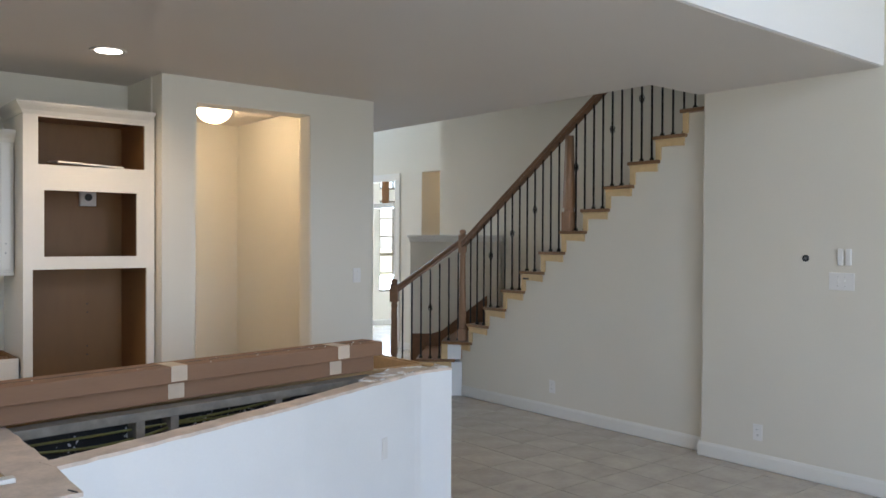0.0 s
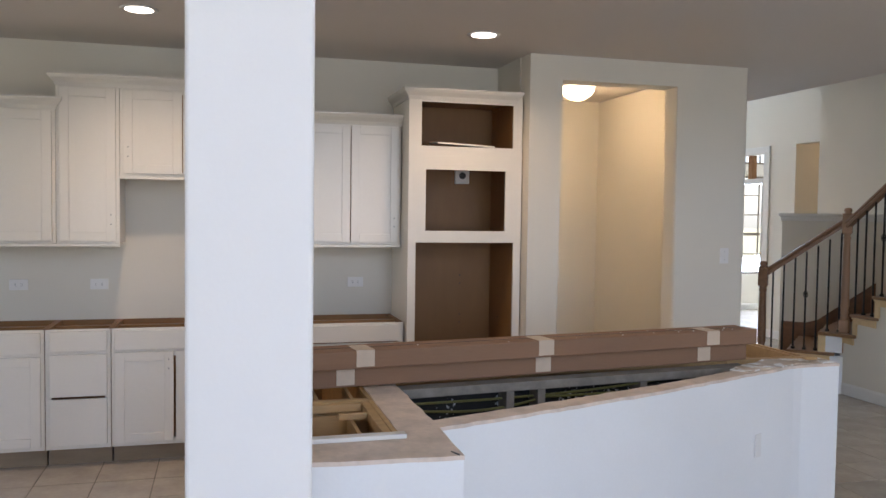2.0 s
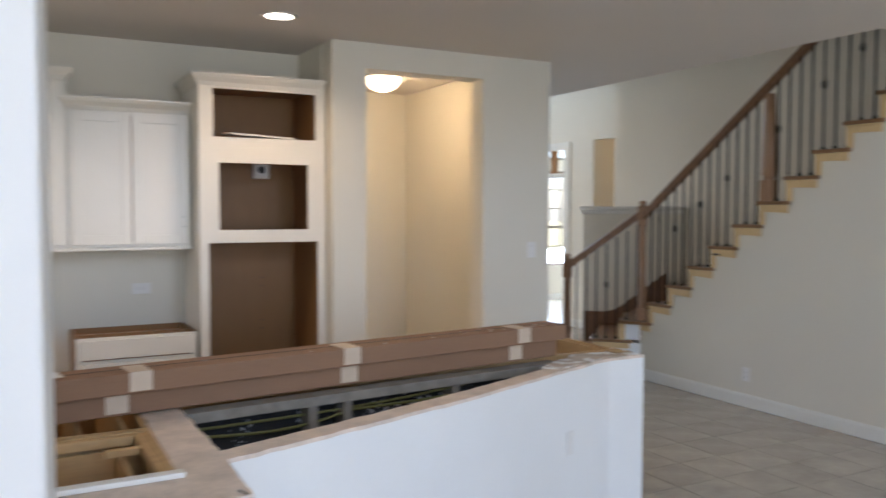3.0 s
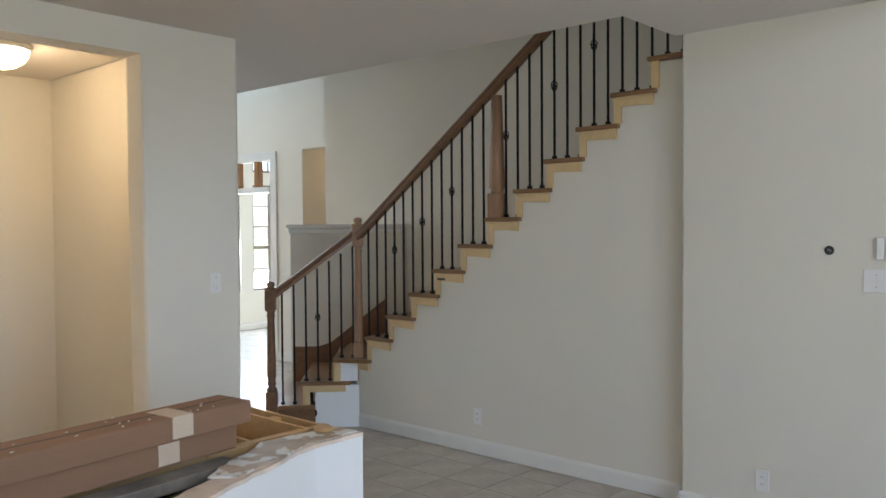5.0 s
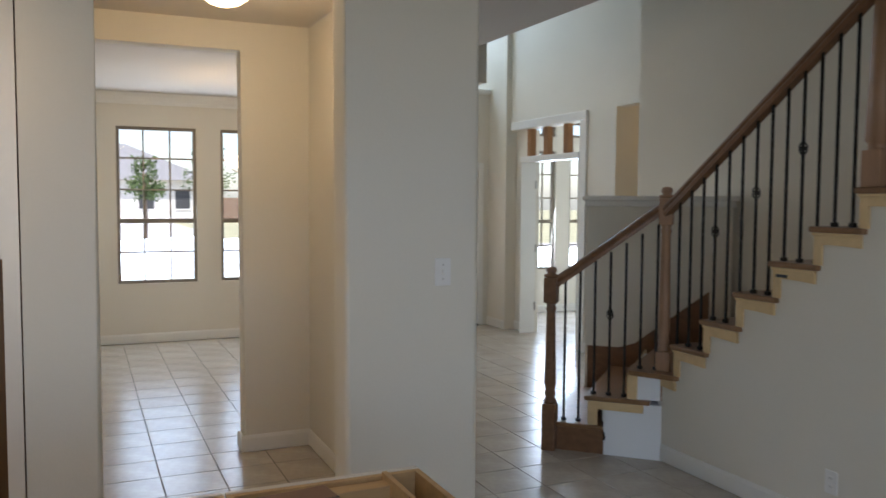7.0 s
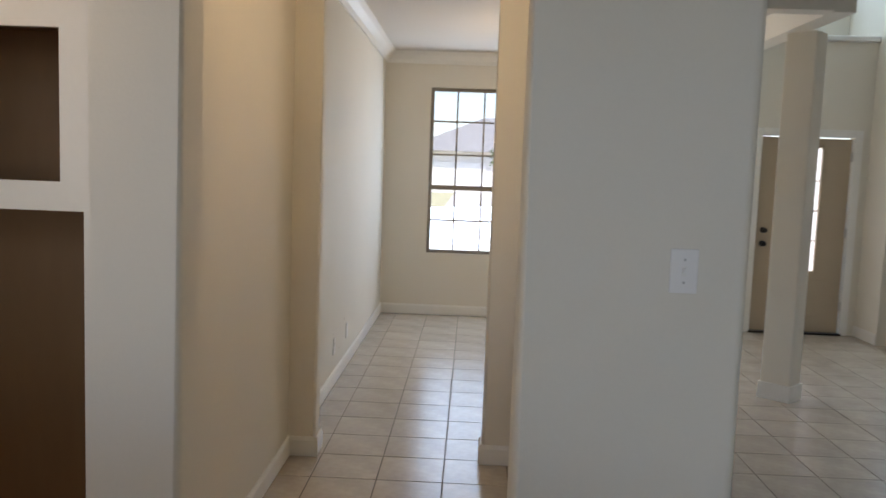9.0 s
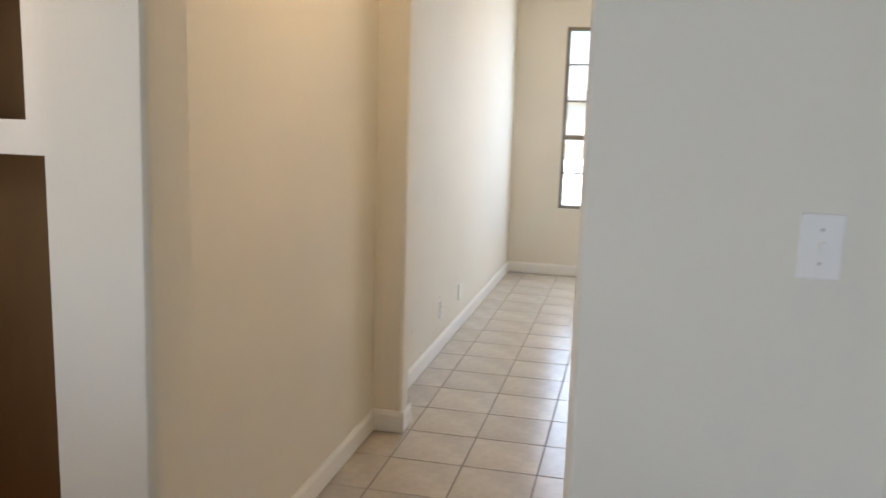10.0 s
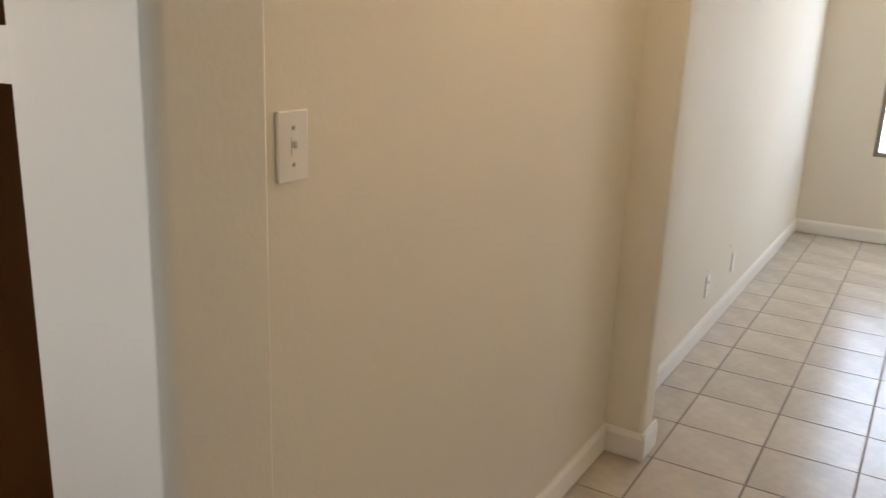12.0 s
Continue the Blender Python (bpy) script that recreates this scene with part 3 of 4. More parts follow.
bm = prism([(0.06, 0.0), (0.95, 0.0), (0.95, 0.98), (0.42, 0.56), (0.30, 0.52), (0.06, 0.52)], 0, 0.018, m=m45 @ Matrix.Translation((0, 1.05, 0)) @ TURN_XZ)
part("skirtboard", bm, OAK, st, "dark stained skirtboard on the half wall")

# newels and handrails

def newel(at, base, height, mat, label, slim=False):
    t = part("newel", box((-0.045, -0.045, 0), (0.045, 0.045, 0.31), 0.004), mat, st, label)
    t.matrix_local = pose(at[0], at[1], base, 0, 0, -45 if not slim else 0)
    prof = [(0.040, 0.31), (0.044, 0.33), (0.028, 0.35), (0.038, 0.375), (0.030, 0.40), (0.040, 0.44), (0.036, 0.60), (0.029, height - 0.30), (0.036, height - 0.28), (0.028, height - 0.26), (0.040, height - 0.235)]
    part("turned_shaft", lathe(prof), mat, t)
    part("newel_head", box((-0.043, -0.043, height - 0.24), (0.043, 0.043, height - 0.075), 0.005), mat, t)
    part("finial", lathe([(0.040, height - 0.075), (0.05, height - 0.068), (0.05, height - 0.058), (0.026, height - 0.05), (0.036, height - 0.03), (0.03, height - 0.008), (0.0001, height)]), mat, t)
    return t


N1, N2 = (5.13, 6.86), (5.69, 6.415)
newel(N1, 0.0, 1.215, OAK, "turned stained oak newel post")
newel(N2, 2 * RISE, 1.735 - 2 * RISE, OAKLIGHT, "turned stained oak newel post")
bm = lathe([(0.062, 0.0), (0.060, 0.16), (0.045, 0.17), (0.045, 0.20), (0.058, 0.21), (0.038, 0.86)], seg=4)
t = part("newel", bm, OAKLIGHT, st, "tapered mid-flight newel post")
t.matrix_local = pose(5.68, 4.935, 9 * RISE, 0, 0, 45)
t2 = part("newel_base", box((-0.05, -0.05, 0), (0.05, 0.05, 0.17), 0.004), OAKLIGHT, t)
t2.matrix_local = pose(0, 0, 0, 0, 0, -45)


def handrail(a, b):
    a, b = Vector(a), Vector(b)
    d = b - a
    L = d.length
    prof = [(-0.028, -0.032), (0.028, -0.032), (0.030, -0.008), (0.022, 0.0), (0.031, 0.012), (0.026, 0.028), (0.010, 0.035), (-0.010, 0.035), (-0.026, 0.028), (-0.031, 0.012), (-0.022, 0.0), (-0.030, -0.008)]
    bm = prism(prof, 0, L)
    q = d.to_track_quat('Z', 'Y').to_matrix().to_4x4()
    bmesh.ops.transform(bm, matrix=Matrix.Translation(a) @ q, verts=bm.verts)
    return part("handrail", bm, OAK, st, "stained oak handrail")



def rail_z(y):
    return 1.715 + (6.25 - y) * 0.733


handrail((N1[0] + 0.02, N1[1] - 0.02, 1.105), (N2[0] - 0.02, N2[1] + 0.02, 1.595))
handrail((5.675, 6.40, rail_z(6.40) - 0.03), (5.675, 3.50, rail_z(3.50) - 0.03))


def knot_mesh():
    bm = bmesh.new()
    for k in range(4):
        pts = []
        for i in range(9):
            s = i / 8
            ang = k * math.pi / 2 + s * math.pi
            rr = 0.022 * math.sin(math.pi * s)
            pts.append((rr * math.cos(ang), rr * math.sin(ang), -0.038 + 0.076 * s))
        tb = tube(pts, 0.0042, 5)
        me = bpy.data.meshes.new("tmp")
        tb.to_mesh(me)
        tb.free()
        bm.from_mesh(me)
    return finish(bm, "basket", IRON)


KNOT = knot_mesh()
SHOE = finish(box((-0.014, -0.014, 0), (0.014, 0.014, 0.022), 0.004), "shoe", IRON)


def baluster(x, y, z0, z1, knot):
    b = part("baluster", box((-0.0065, -0.0065, 0), (0.0065, 0.0065, z1 - z0), 0.0015), IRON, st)
    b.location = (x, y, z0)
    part("shoe", SHOE, IRON, b)
    if knot:
        part("basket", KNOT, IRON, b).location = (0, 0, z1 - z0 - 0.405)
    return b


for i in range(7):
    s = 0.10 + i * 0.0975
    p = A0 + U * s + V * 0.035
    zb = RISE if s < 0.26 else (2 * RISE if s < 0.53 else 3 * RISE)
    baluster(p.x, p.y, zb, 1.09 + 0.62 * (s - 0.03) , i == 3)
for i in range(29):
    y = 6.27 - 0.1014 * i
    if abs(y - 4.935) < 0.05:
        continue
    n = 3 + max(0, math.ceil((tip(3) + 0.03 - y) / RUN))
    zb = RISE * n
    zt = rail_z(y) - 0.05
    near = min(abs(y - k) for k in (6.013, 5.666, 5.334, 4.835, 4.486, 4.152, 3.82))
    baluster(5.675, y, zb, zt, near < 0.0508)


# ---- kitchen ----
def shaker(parent, x0, x1, z0, z1, y, name="door", pull=0, flat=False):
    """A painted cabinet front on the plane y, facing -y."""
    bm = bmesh.new()
    if flat:
        add_box(bm, (x0, y - 0.02, z0), (x1, y, z1), 0.003)
        d = part(name, bm, CAB, parent)
    else:
        f = 0.058
        for lo, hi in (((x0, y - 0.02, z0), (x0 + f, y, z1)), ((x1 - f, y - 0.02, z0), (x1, y, z1)), ((x0 + f, y - 0.02, z0), (x1 - f, y, z0 + f)), ((x0 + f, y - 0.02, z1 - f), (x1 - f, y, z1))):
            add_box(bm, lo, hi, 0.0025)
        d = part(name, bm, CAB, parent)
        part("panel", box((x0 + f, y - 0.013, z0 + f), (x1 - f, y - 0.001, z1 - f)), CAB, d)
    if pull:
        px = x1 - 0.03 if pull > 0 else x0 + 0.03
        pz = z0 + 0.11 if z1 > 1.3 else z1 - 0.11
        for dz in (0, 0.06):
            part("pull_hole", lathe([(0.004, 0), (0.004, 0.002)], seg=8), SLOT, d, "empty handle hole").matrix_local = pose(px, y - 0.0195, pz + dz, 90)
    return d


def cab_crown(parent, x0, x1, y0, y1, z):
    prof = ((0.0, -0.035), (0.004, -0.035), (0.012, -0.012), (0.035, 0.012), (0.045, 0.03), (0.045, 0.042), (0.0, 0.042))
    bm = bmesh.new()
    rings = []
    for o, h in prof:
        rings.append([bm.verts.new(p) for p in ((x0 - o, y1, z + h), (x0 - o, y0 - o, z + h), (x1 + o, y0 - o, z + h), (x1 + o, y1, z + h))])
    for p, q in zip(rings, rings[1:]):
        for i in range(3):
            bm.faces.new((p[i], p[i + 1], q[i + 1], q[i]))
    bm.faces.new(rings[-1])
    bmesh.ops.recalc_face_normals(bm, faces=bm.faces)
    return part("crown", bm, CAB, parent)


UY, WY = 5.76, 6.078


def upper(x0, x1, z0, z1, doors, label, pulls, crowned=True):
    c = thing("wall_cabinet", label, "cabinet", group="upper kitchen cabinets")
    part("carcass", box((x0, UY, z0), (x1, WY, z1), 0.002), CAB, c)
    part("light_rail", box((x0 - 0.001, UY - 0.012, z0 - 0.02), (x1 + 0.001, UY + 0.03, z0), 0.003), CAB, c)
    if crowned:
        cab_crown(c, x0, x1, UY, WY, z1)
    w = (x1 - x0 - 0.036) / doors
    # brown strips on the closed carcass darken the door gaps in place of shade
    for i in range(1, doors):
        part("gap_shade_strip", box((x0 + 0.018 + i * w - 0.008, UY - 0.0025, z0 + 0.03), (x0 + 0.018 + i * w + 0.008, UY - 0.0005, z1 - 0.06)), BROWN, c, "brown strip standing in for the shaded gap between the doors")
    for i in range(doors):
        shaker(c, x0 + 0.018 + i * w + 0.003, x0 + 0.018 + (i + 1) * w - 0.003, z0 + 0.016, z1 - 0.045, UY - 0.003, pull=pulls[i])
    return c


upper(-1.78, -0.937, 1.405, 2.29, 2, "white painted wall cabinet with two doors, handles missing", (1, -1))
upper(-0.935, -0.556, 1.405, 2.445, 1, "tall white painted single-door wall cabinet, handle missing", (1,), False)
upper(-0.554, 0.221, 1.845, 2.445, 2, "short white wall cabinet above the range gap", (-1, 1), False)
upper(0.223, 0.585, 1.405, 2.445, 1, "tall white painted single-door wall cabinet, handle missing", (-1,), False)
upper(0.587, 1.307, 1.405, 2.275, 2, "white painted wall cabinet with two doors", (0, 1))
cap = thing("cabinet_crown", "continuous white crown moulding across three wall cabinets", "moulding")
cab_crown(cap, -0.935, 0.585, UY - 0.001, WY, 2.446)

BY = 5.60


def base_unit(x0, x1, fronts, label):
    c = thing("base_cabinet", label, "cabinet", group="base kitchen cabinets")
    for lo, hi in (((x0, BY, 0.115), (x0 + 0.018, WY, 0.873)), ((x1 - 0.018, BY, 0.115), (x1, WY, 0.873)), ((x0 + 0.018, WY - 0.012, 0.115), (x1 - 0.018, WY, 0.873)), ((x0 + 0.018, BY + 0.02, 0.115), (x1 - 0.018, WY - 0.012, 0.133))):
        part("carcass_panel", box(lo, hi), BROWN, c, "brown inner cabinet panel")
    bm = bmesh.new()
    for lo, hi in (((x0, BY - 0.001, 0.115), (x0 + 0.035, BY + 0.019, 0.873)), ((x1 - 0.035, BY - 0.001, 0.115), (x1, BY + 0.019, 0.873)), ((x0 + 0.035, BY - 0.001, 0.835), (x1 - 0.035, BY + 0.019, 0.873)), ((x0 + 0.035, BY - 0.001, 0.69), (x1 - 0.035, BY + 0.019, 0.735)), ((x0 + 0.035, BY - 0.001, 0.115), (x1 - 0.035, BY + 0.019, 0.155))):
        add_box(bm, lo, hi)
    part("face_frame", bm, CAB, c)
    part("toe_kick", box((x0 + 0.004, BY + 0.075, 0.0), (x1 - 0.004, BY + 0.09, 0.114)), KICK, c, "unpainted brown toe kick")
    part("corner_brace", box((x0 + 0.018, BY + 0.20, 0.845), (x1 - 0.018, BY + 0.26, 0.865)), BROWN, c)
    for kind, a, b, z0, z1, pull in fronts:
        shaker(c, a, b, z0, z1, BY - 0.001, "drawer" if kind == "drawer" else "door", pull, flat=kind == "drawer")
    return c


base_unit(-1.85, -0.98, (("drawer", -1.83, -1.0, 0.725, 0.855, 0), ("door", -1.83, -1.43, 0.14, 0.705, 0), ("door", -1.41, -1.0, 0.14, 0.705, 0)), "white base cabinet with no countertop")
base_unit(-0.975, -0.595, (("drawer", -0.95, -0.615, 0.735, 0.86, 0), ("drawer", -0.95, -0.615, 0.45, 0.715, 0), ("drawer", -0.95, -0.615, 0.14, 0.435, 0)), "white three-drawer base cabinet with no countertop")
base_unit(-0.59, 0.20, (("drawer", -0.57, 0.18, 0.735, 0.86, 0), ("door", -0.57, -0.214, 0.14, 0.72, 1), ("door", -0.20, 0.18, 0.14, 0.72, 0)), "white base cabinet with no countertop, handles missing")
base_unit(0.60, 1.30, (("drawer", 0.62, 1.28, 0.745, 0.86, 0), ("door", 0.62, 0.945, 0.14, 0.72, 0), ("door", 0.955, 1.28, 0.14, 0.72, 0)), "white base cabinet with no countertop")

# oven tower
TY = 5.53
tw = thing("oven_tower", "tall white oven cabinet with empty brown openings", "cabinet")
X0, X1 = 1.31, 2.128
openings = ((1.398, 2.062, 2.092, 2.391), (1.432, 2.009, 1.510, 1.931), (1.365, 2.075, 0.12, 1.429))
bm = bmesh.new()
edges = [0.0, 0.12, 1.429, 1.510, 1.931, 2.092, 2.391, 2.45]
for z0, z1 in zip(edges, edges[1:]):
    op = [o for o in openings if abs(o[2] - z0) < 1e-6]
    if op:
        add_box(bm, (X0, TY, z0), (op[0][0], TY + 0.02, z1))
        add_box(bm, (op[0][1], TY, z0), (X1, TY + 0.02, z1))
    else:
        add_box(bm, (X0, TY, z0), (X1, TY + 0.02, z1))
part("face_frame", bm, CAB, tw, "white painted face frame")
part("side_panel", box((X0 + 0.001, TY + 0.02, 0), (X0 + 0.02, WY, 2.44)), CAB, tw)
part("side_liner", box((X0 + 0.02, TY + 0.02, 0.1), (X0 + 0.034, WY - 0.016, 2.44)), BROWN, tw, "brown inner panel")
part("side_panel", box((X1 - 0.048, TY + 0.02, 0), (X1 - 0.001, WY, 2.44)), BROWN, tw, "brown inner panel")
part("back_panel", box((X0 + 0.034, WY - 0.016, 0.1), (X1 - 0.048, WY - 0.002, 2.44)), BROWN, tw, "brown inner panel")
for z in (0.10, 1.445, 2.0, 2.425):
    part("shelf", box((X0 + 0.034, TY + 0.02, z), (X1 - 0.048, WY - 0.016, z + 0.018)), BROWN, tw)
cab_crown(tw, X0, X1 - 0.05, TY, WY, 2.44)
for z in (0.62, 0.68, 0.80, 0.86, 1.02, 1.08, 1.20, 1.26, 0.42, 0.48):
    part("shelf_pin_hole", lathe([(0.004, 0), (0.004, 0.002)], seg=8), SLOT, tw).matrix_local = pose(X1 - 0.0485, 5.86, z, 0, -90)
    part("shelf_pin_hole", lathe([(0.004, 0), (0.004, 0.002)], seg=8), SLOT, tw).matrix_local = pose(X1 - 0.0485, 5.56, z, 0, -90)
for z in (0.80, 0.86, 1.10, 1.16):
    part("shelf_pin_hole", lathe([(0.005, 0), (0.005, 0.002)], seg=8), SLOT, tw).matrix_local = pose(1.84, WY - 0.0165, z, 90)
jb = thing("junction_box", "small white electrical box inside the oven tower", "outlet box", (1.84, WY - 0.018, 1.905))
part("cover", box((-0.055, -0.03, -0.05), (0.055, 0, 0.05), 0.004), PLATE, jb)
part("socket", lathe([(0.026, 0), (0.026, 0.006)]), SLOT, jb, "dark round socket").matrix_local = pose(0.0, -0.028, 0.012, 90)
tagged(new("loose_panel", finish(box((-0.22, -0.10, 0), (0.20, 0.10, 0.012), 0.002, pose(1.72, 5.62, 2.105, 3, 2, 4)), "loose_panel", CAB)), "loose white board lying in the top tower opening", "board")

# ---- peninsula: bar wall, stud frame, open cabinets ----
BZ = 0.873
outer = [(0.838, 2.872), (1.09, 2.955), (1.265, 3.014), (1.515, 3.10), (1.76, 3.185), (2.01, 3.275), (2.31, 3.40), (2.64, 3.535), (2.93, 3.645), (2.99, 3.66), (3.215, 3.655)]


def offset_line(pts, d):
    res = []
    for i, p in enumerate(pts):
        a, b = Vector(pts[max(i - 1, 0)]), Vector(pts[min(i + 1, len(pts) - 1)])
        n = (b - a).normalized()
        res.append((p[0] - n.y * d, p[1] + n.x * d))
    return res


inner = offset_line(outer[:8], 0.095) + [(2.88, 3.82), (3.215, 3.80)]
structure("wall_bar", prism(outer + inner[::-1], 0, BZ - 0.012), BARPAINT, "curved white low bar wall with its countertop torn off", "wall")


def ragged_strip(a, b, z, t, seed, step=0.05, wobble=0.006):
    """The stripped board along the head of a low wall, with a torn edge; a and b are its two long sides."""
    rnd = random.Random(seed)

    def along(pts):
        res = []
        for (x0, y0), (x1, y1) in zip(pts, pts[1:]):
            k = max(1, int(math.hypot(x1 - x0, y1 - y0) / step))
            for i in range(k):
                s = i / k
                res.append((x0 + (x1 - x0) * s + rnd.uniform(-wobble, wobble), y0 + (y1 - y0) * s + rnd.uniform(-wobble, wobble)))
        res.append(pts[-1])
        return res
    return prism(along(a) + along(b)[::-1], z, z + t)


structure("bar_wall_top", ragged_strip(offset_line(outer, -0.003), inner, BZ - 0.012, 0.014, 3), OLDTOP, "rough stripped top of the bar wall with torn paper and glue", "trim")
structure("bar_end_plaster", ragged_strip([(2.58, 3.52), (2.80, 3.605), (2.98, 3.67), (3.20, 3.668)], [(2.52, 3.60), (2.88, 3.812), (3.20, 3.79)], BZ + 0.003, 0.006, 5, 0.04, 0.012), PLASTER, "torn white plaster and brown glue patches", "trim")
structure("baseboard_bar", prism(offset_line(outer, -0.014) + offset_line(outer, -0.001)[::-1], 0, 0.10), TRIM, "white baseboard along the bar wall", "baseboard")
structure("wall_bar_leg", prism([(0.33, 2.568), (0.828, 2.538), (0.838, 2.872), (0.825, 3.60), (0.69, 3.62), (0.69, 2.78), (0.33, 2.78)], 0, BZ - 0.014), BARPAINT, "white low wall of the bar's short leg", "wall")
structure("bar_leg_top", ragged_strip([(0.34, 2.562), (0.60, 2.547), (0.83, 2.534), (0.838, 2.9), (0.832, 3.62)], [(0.34, 2.775), (0.68, 2.775), (0.683, 2.9), (0.688, 3.64)], BZ - 0.013, 0.014, 8, 0.05, 0.004), OLDTOP, "rough stripped plywood top of the short leg", "trim")
tagged(new("corner_crack", finish(box((-0.002, -0.022, 0), (0.002, 0.022, 0.004), 0, pose(0.806, 2.56, BZ + 0.0005, 0, 0, 20)), "corner_crack", SLOT)), "dark split in the stripped top near its corner", "damage")
tagged(new("white_strip", finish(box((-0.25, -0.021, 0), (0.165, 0.021, 0.016), 0.003, pose(0.528, 2.775, BZ + 0.002, 0, 0, 0.8)), "white_strip", TRIM)), "loose white trim strip lying on the stripped top", "trim strip")
tagged(new("glue_blob", finish(lathe([(0.035, 0), (0.042, 0.005), (0.03, 0.013), (0.0001, 0.016)], (3.12, 3.765, BZ + 0.009), 12), "glue_blob", PINE)), "dried yellow glue blob on the bar end", "glue")

# stud frame behind the cavity
fa, fb = Vector((0.83, 3.60)), Vector((2.70, 3.80))
fr = thing("stud_frame", "dusty timber stud frame behind the bar cavity", "frame", (fa.x, fa.y, 0), math.degrees(math.atan2(fb.y - fa.y, fb.x - fa.x)))
FL = (fb - fa).length
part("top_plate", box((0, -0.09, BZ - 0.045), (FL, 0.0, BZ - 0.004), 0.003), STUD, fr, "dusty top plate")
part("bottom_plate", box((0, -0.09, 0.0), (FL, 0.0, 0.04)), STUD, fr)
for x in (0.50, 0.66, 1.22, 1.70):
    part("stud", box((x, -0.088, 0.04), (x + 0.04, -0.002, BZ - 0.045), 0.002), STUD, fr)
part("backing", box((0.0, 0.001, 0.0), (FL, 0.012, BZ - 0.01)), DARKBACK, fr, "black backing speckled with white plaster")
structure("cavity_floor", prism([(0.85, 3.0), (2.5, 3.60), (2.5, 3.68), (0.85, 3.5)], 0.001, 0.006), DARKBACK, "dark dusty cavity floor", "floor")
for k, (z0, sag, x0, x1) in enumerate(((0.795, 0.02, 0.86, 2.15), (0.765, 0.035, 0.86, 1.6), (0.78, 0.012, 1.5, 2.6))):
    pts = []
    for i in range(17):
        s = i / 16
        x = x0 + (x1 - x0) * s
        pts.append((x, 3.548 + 0.107 * (x - 0.83) + 0.012 * math.sin(5 * s + k), z0 + 0.03 * s - sag * math.sin(math.pi * s)))
    tagged(new("cable", finish(tube(pts, 0.006), "cable", WIRE)), "yellow electrical cable strung through the studs", "cable")


def open_unit(label, x0, x1, y0, y1, dividers=(), cross=(), top=BZ, name="base_cabinet"):
    c = thing(name, label, "cabinet", group="open peninsula cabinets")
    for lo, hi in (((x0, y0, 0.1), (x0 + 0.018, y1, top)), ((x1 - 0.018, y0, 0.1), (x1, y1, top)), ((x0 + 0.018, y0, 0.1), (x1 - 0.018, y0 + 0.018, top)), ((x0 + 0.018, y1 - 0.018, 0.1), (x1 - 0.018, y1, top)), ((x0 + 0.018, y0 + 0.018, 0.1), (x1 - 0.018, y1 - 0.018, 0.118))):
        part("carcass_panel", box(lo, hi, 0.001), PINE, c)
    for d in dividers:
        part("divider", box(d[0], d[1], 0.001), PINE, c, "raw maple plywood divider")
    for d in cross:
        part("brace", box(d[0], d[1], 0.002), PINE, c, "raw pine brace")
    part("toe_kick", box((x0 + 0.03, y0 + 0.03, 0), (x1 - 0.03, y1 - 0.06, 0.1)), KICK, c)
    if y1 > 4.4:
        part("face_frame", box((x0 + 0.001, y1 + 0.001, 0.1), (x1 - 0.001, y1 + 0.02, top + 0.002), 0.002), CAB, c, "white painted face frame")
    return c


open_unit("open-topped maple base cabinet at the peninsula end", 2.66, 3.205, 3.832, 4.45,
          dividers=(((2.90, 3.85, 0.55), (2.915, 4.43, 0.855)), ((3.085, 3.85, 0.35), (3.10, 4.43, 0.885))),
          cross=(((3.10, 4.12, 0.83), (3.187, 4.17, 0.865)), ((2.915, 4.36, 0.83), (3.085, 4.41, 0.868)), ((2.68, 3.835, 0.80), (3.204, 3.87, 0.879))))
open_unit("open-topped maple base cabinet under long cartons", 0.86, 2.655, 3.83, 4.45, dividers=(((1.45, 3.85, 0.2), (1.465, 4.43, 0.86)), ((2.05, 3.85, 0.2), (2.065, 4.43, 0.86))))
open_unit("open-topped maple drawer cabinet in the short leg", 0.10, 0.681, 2.80, 3.36,
          dividers=(((0.13, 2.985, 0.62), (0.585, 3.0, 0.825)), ((0.57, 3.0, 0.62), (0.585, 3.30, 0.825)), ((0.13, 3.0, 0.62), (0.57, 3.30, 0.635)), ((0.13, 3.30, 0.62), (0.585, 3.315, 0.825))),
          cross=(((0.118, 3.31, 0.835), (0.63, 3.355, 0.868)), ((0.632, 2.82, 0.83), (0.665, 3.34, 0.868)), ((0.52, 3.17, 0.84), (0.63, 3.20, 0.862))))
open_unit("open-topped maple corner cabinet", 0.10, 0.682, 3.365, 4.45, dividers=(((0.46, 3.39, 0.2), (0.475, 4.4, 0.86)), ((0.60, 3.39, 0.2), (0.615, 4.4, 0.866))), cross=(((0.118, 4.0, 0.84), (0.455, 4.04, 0.868)),))


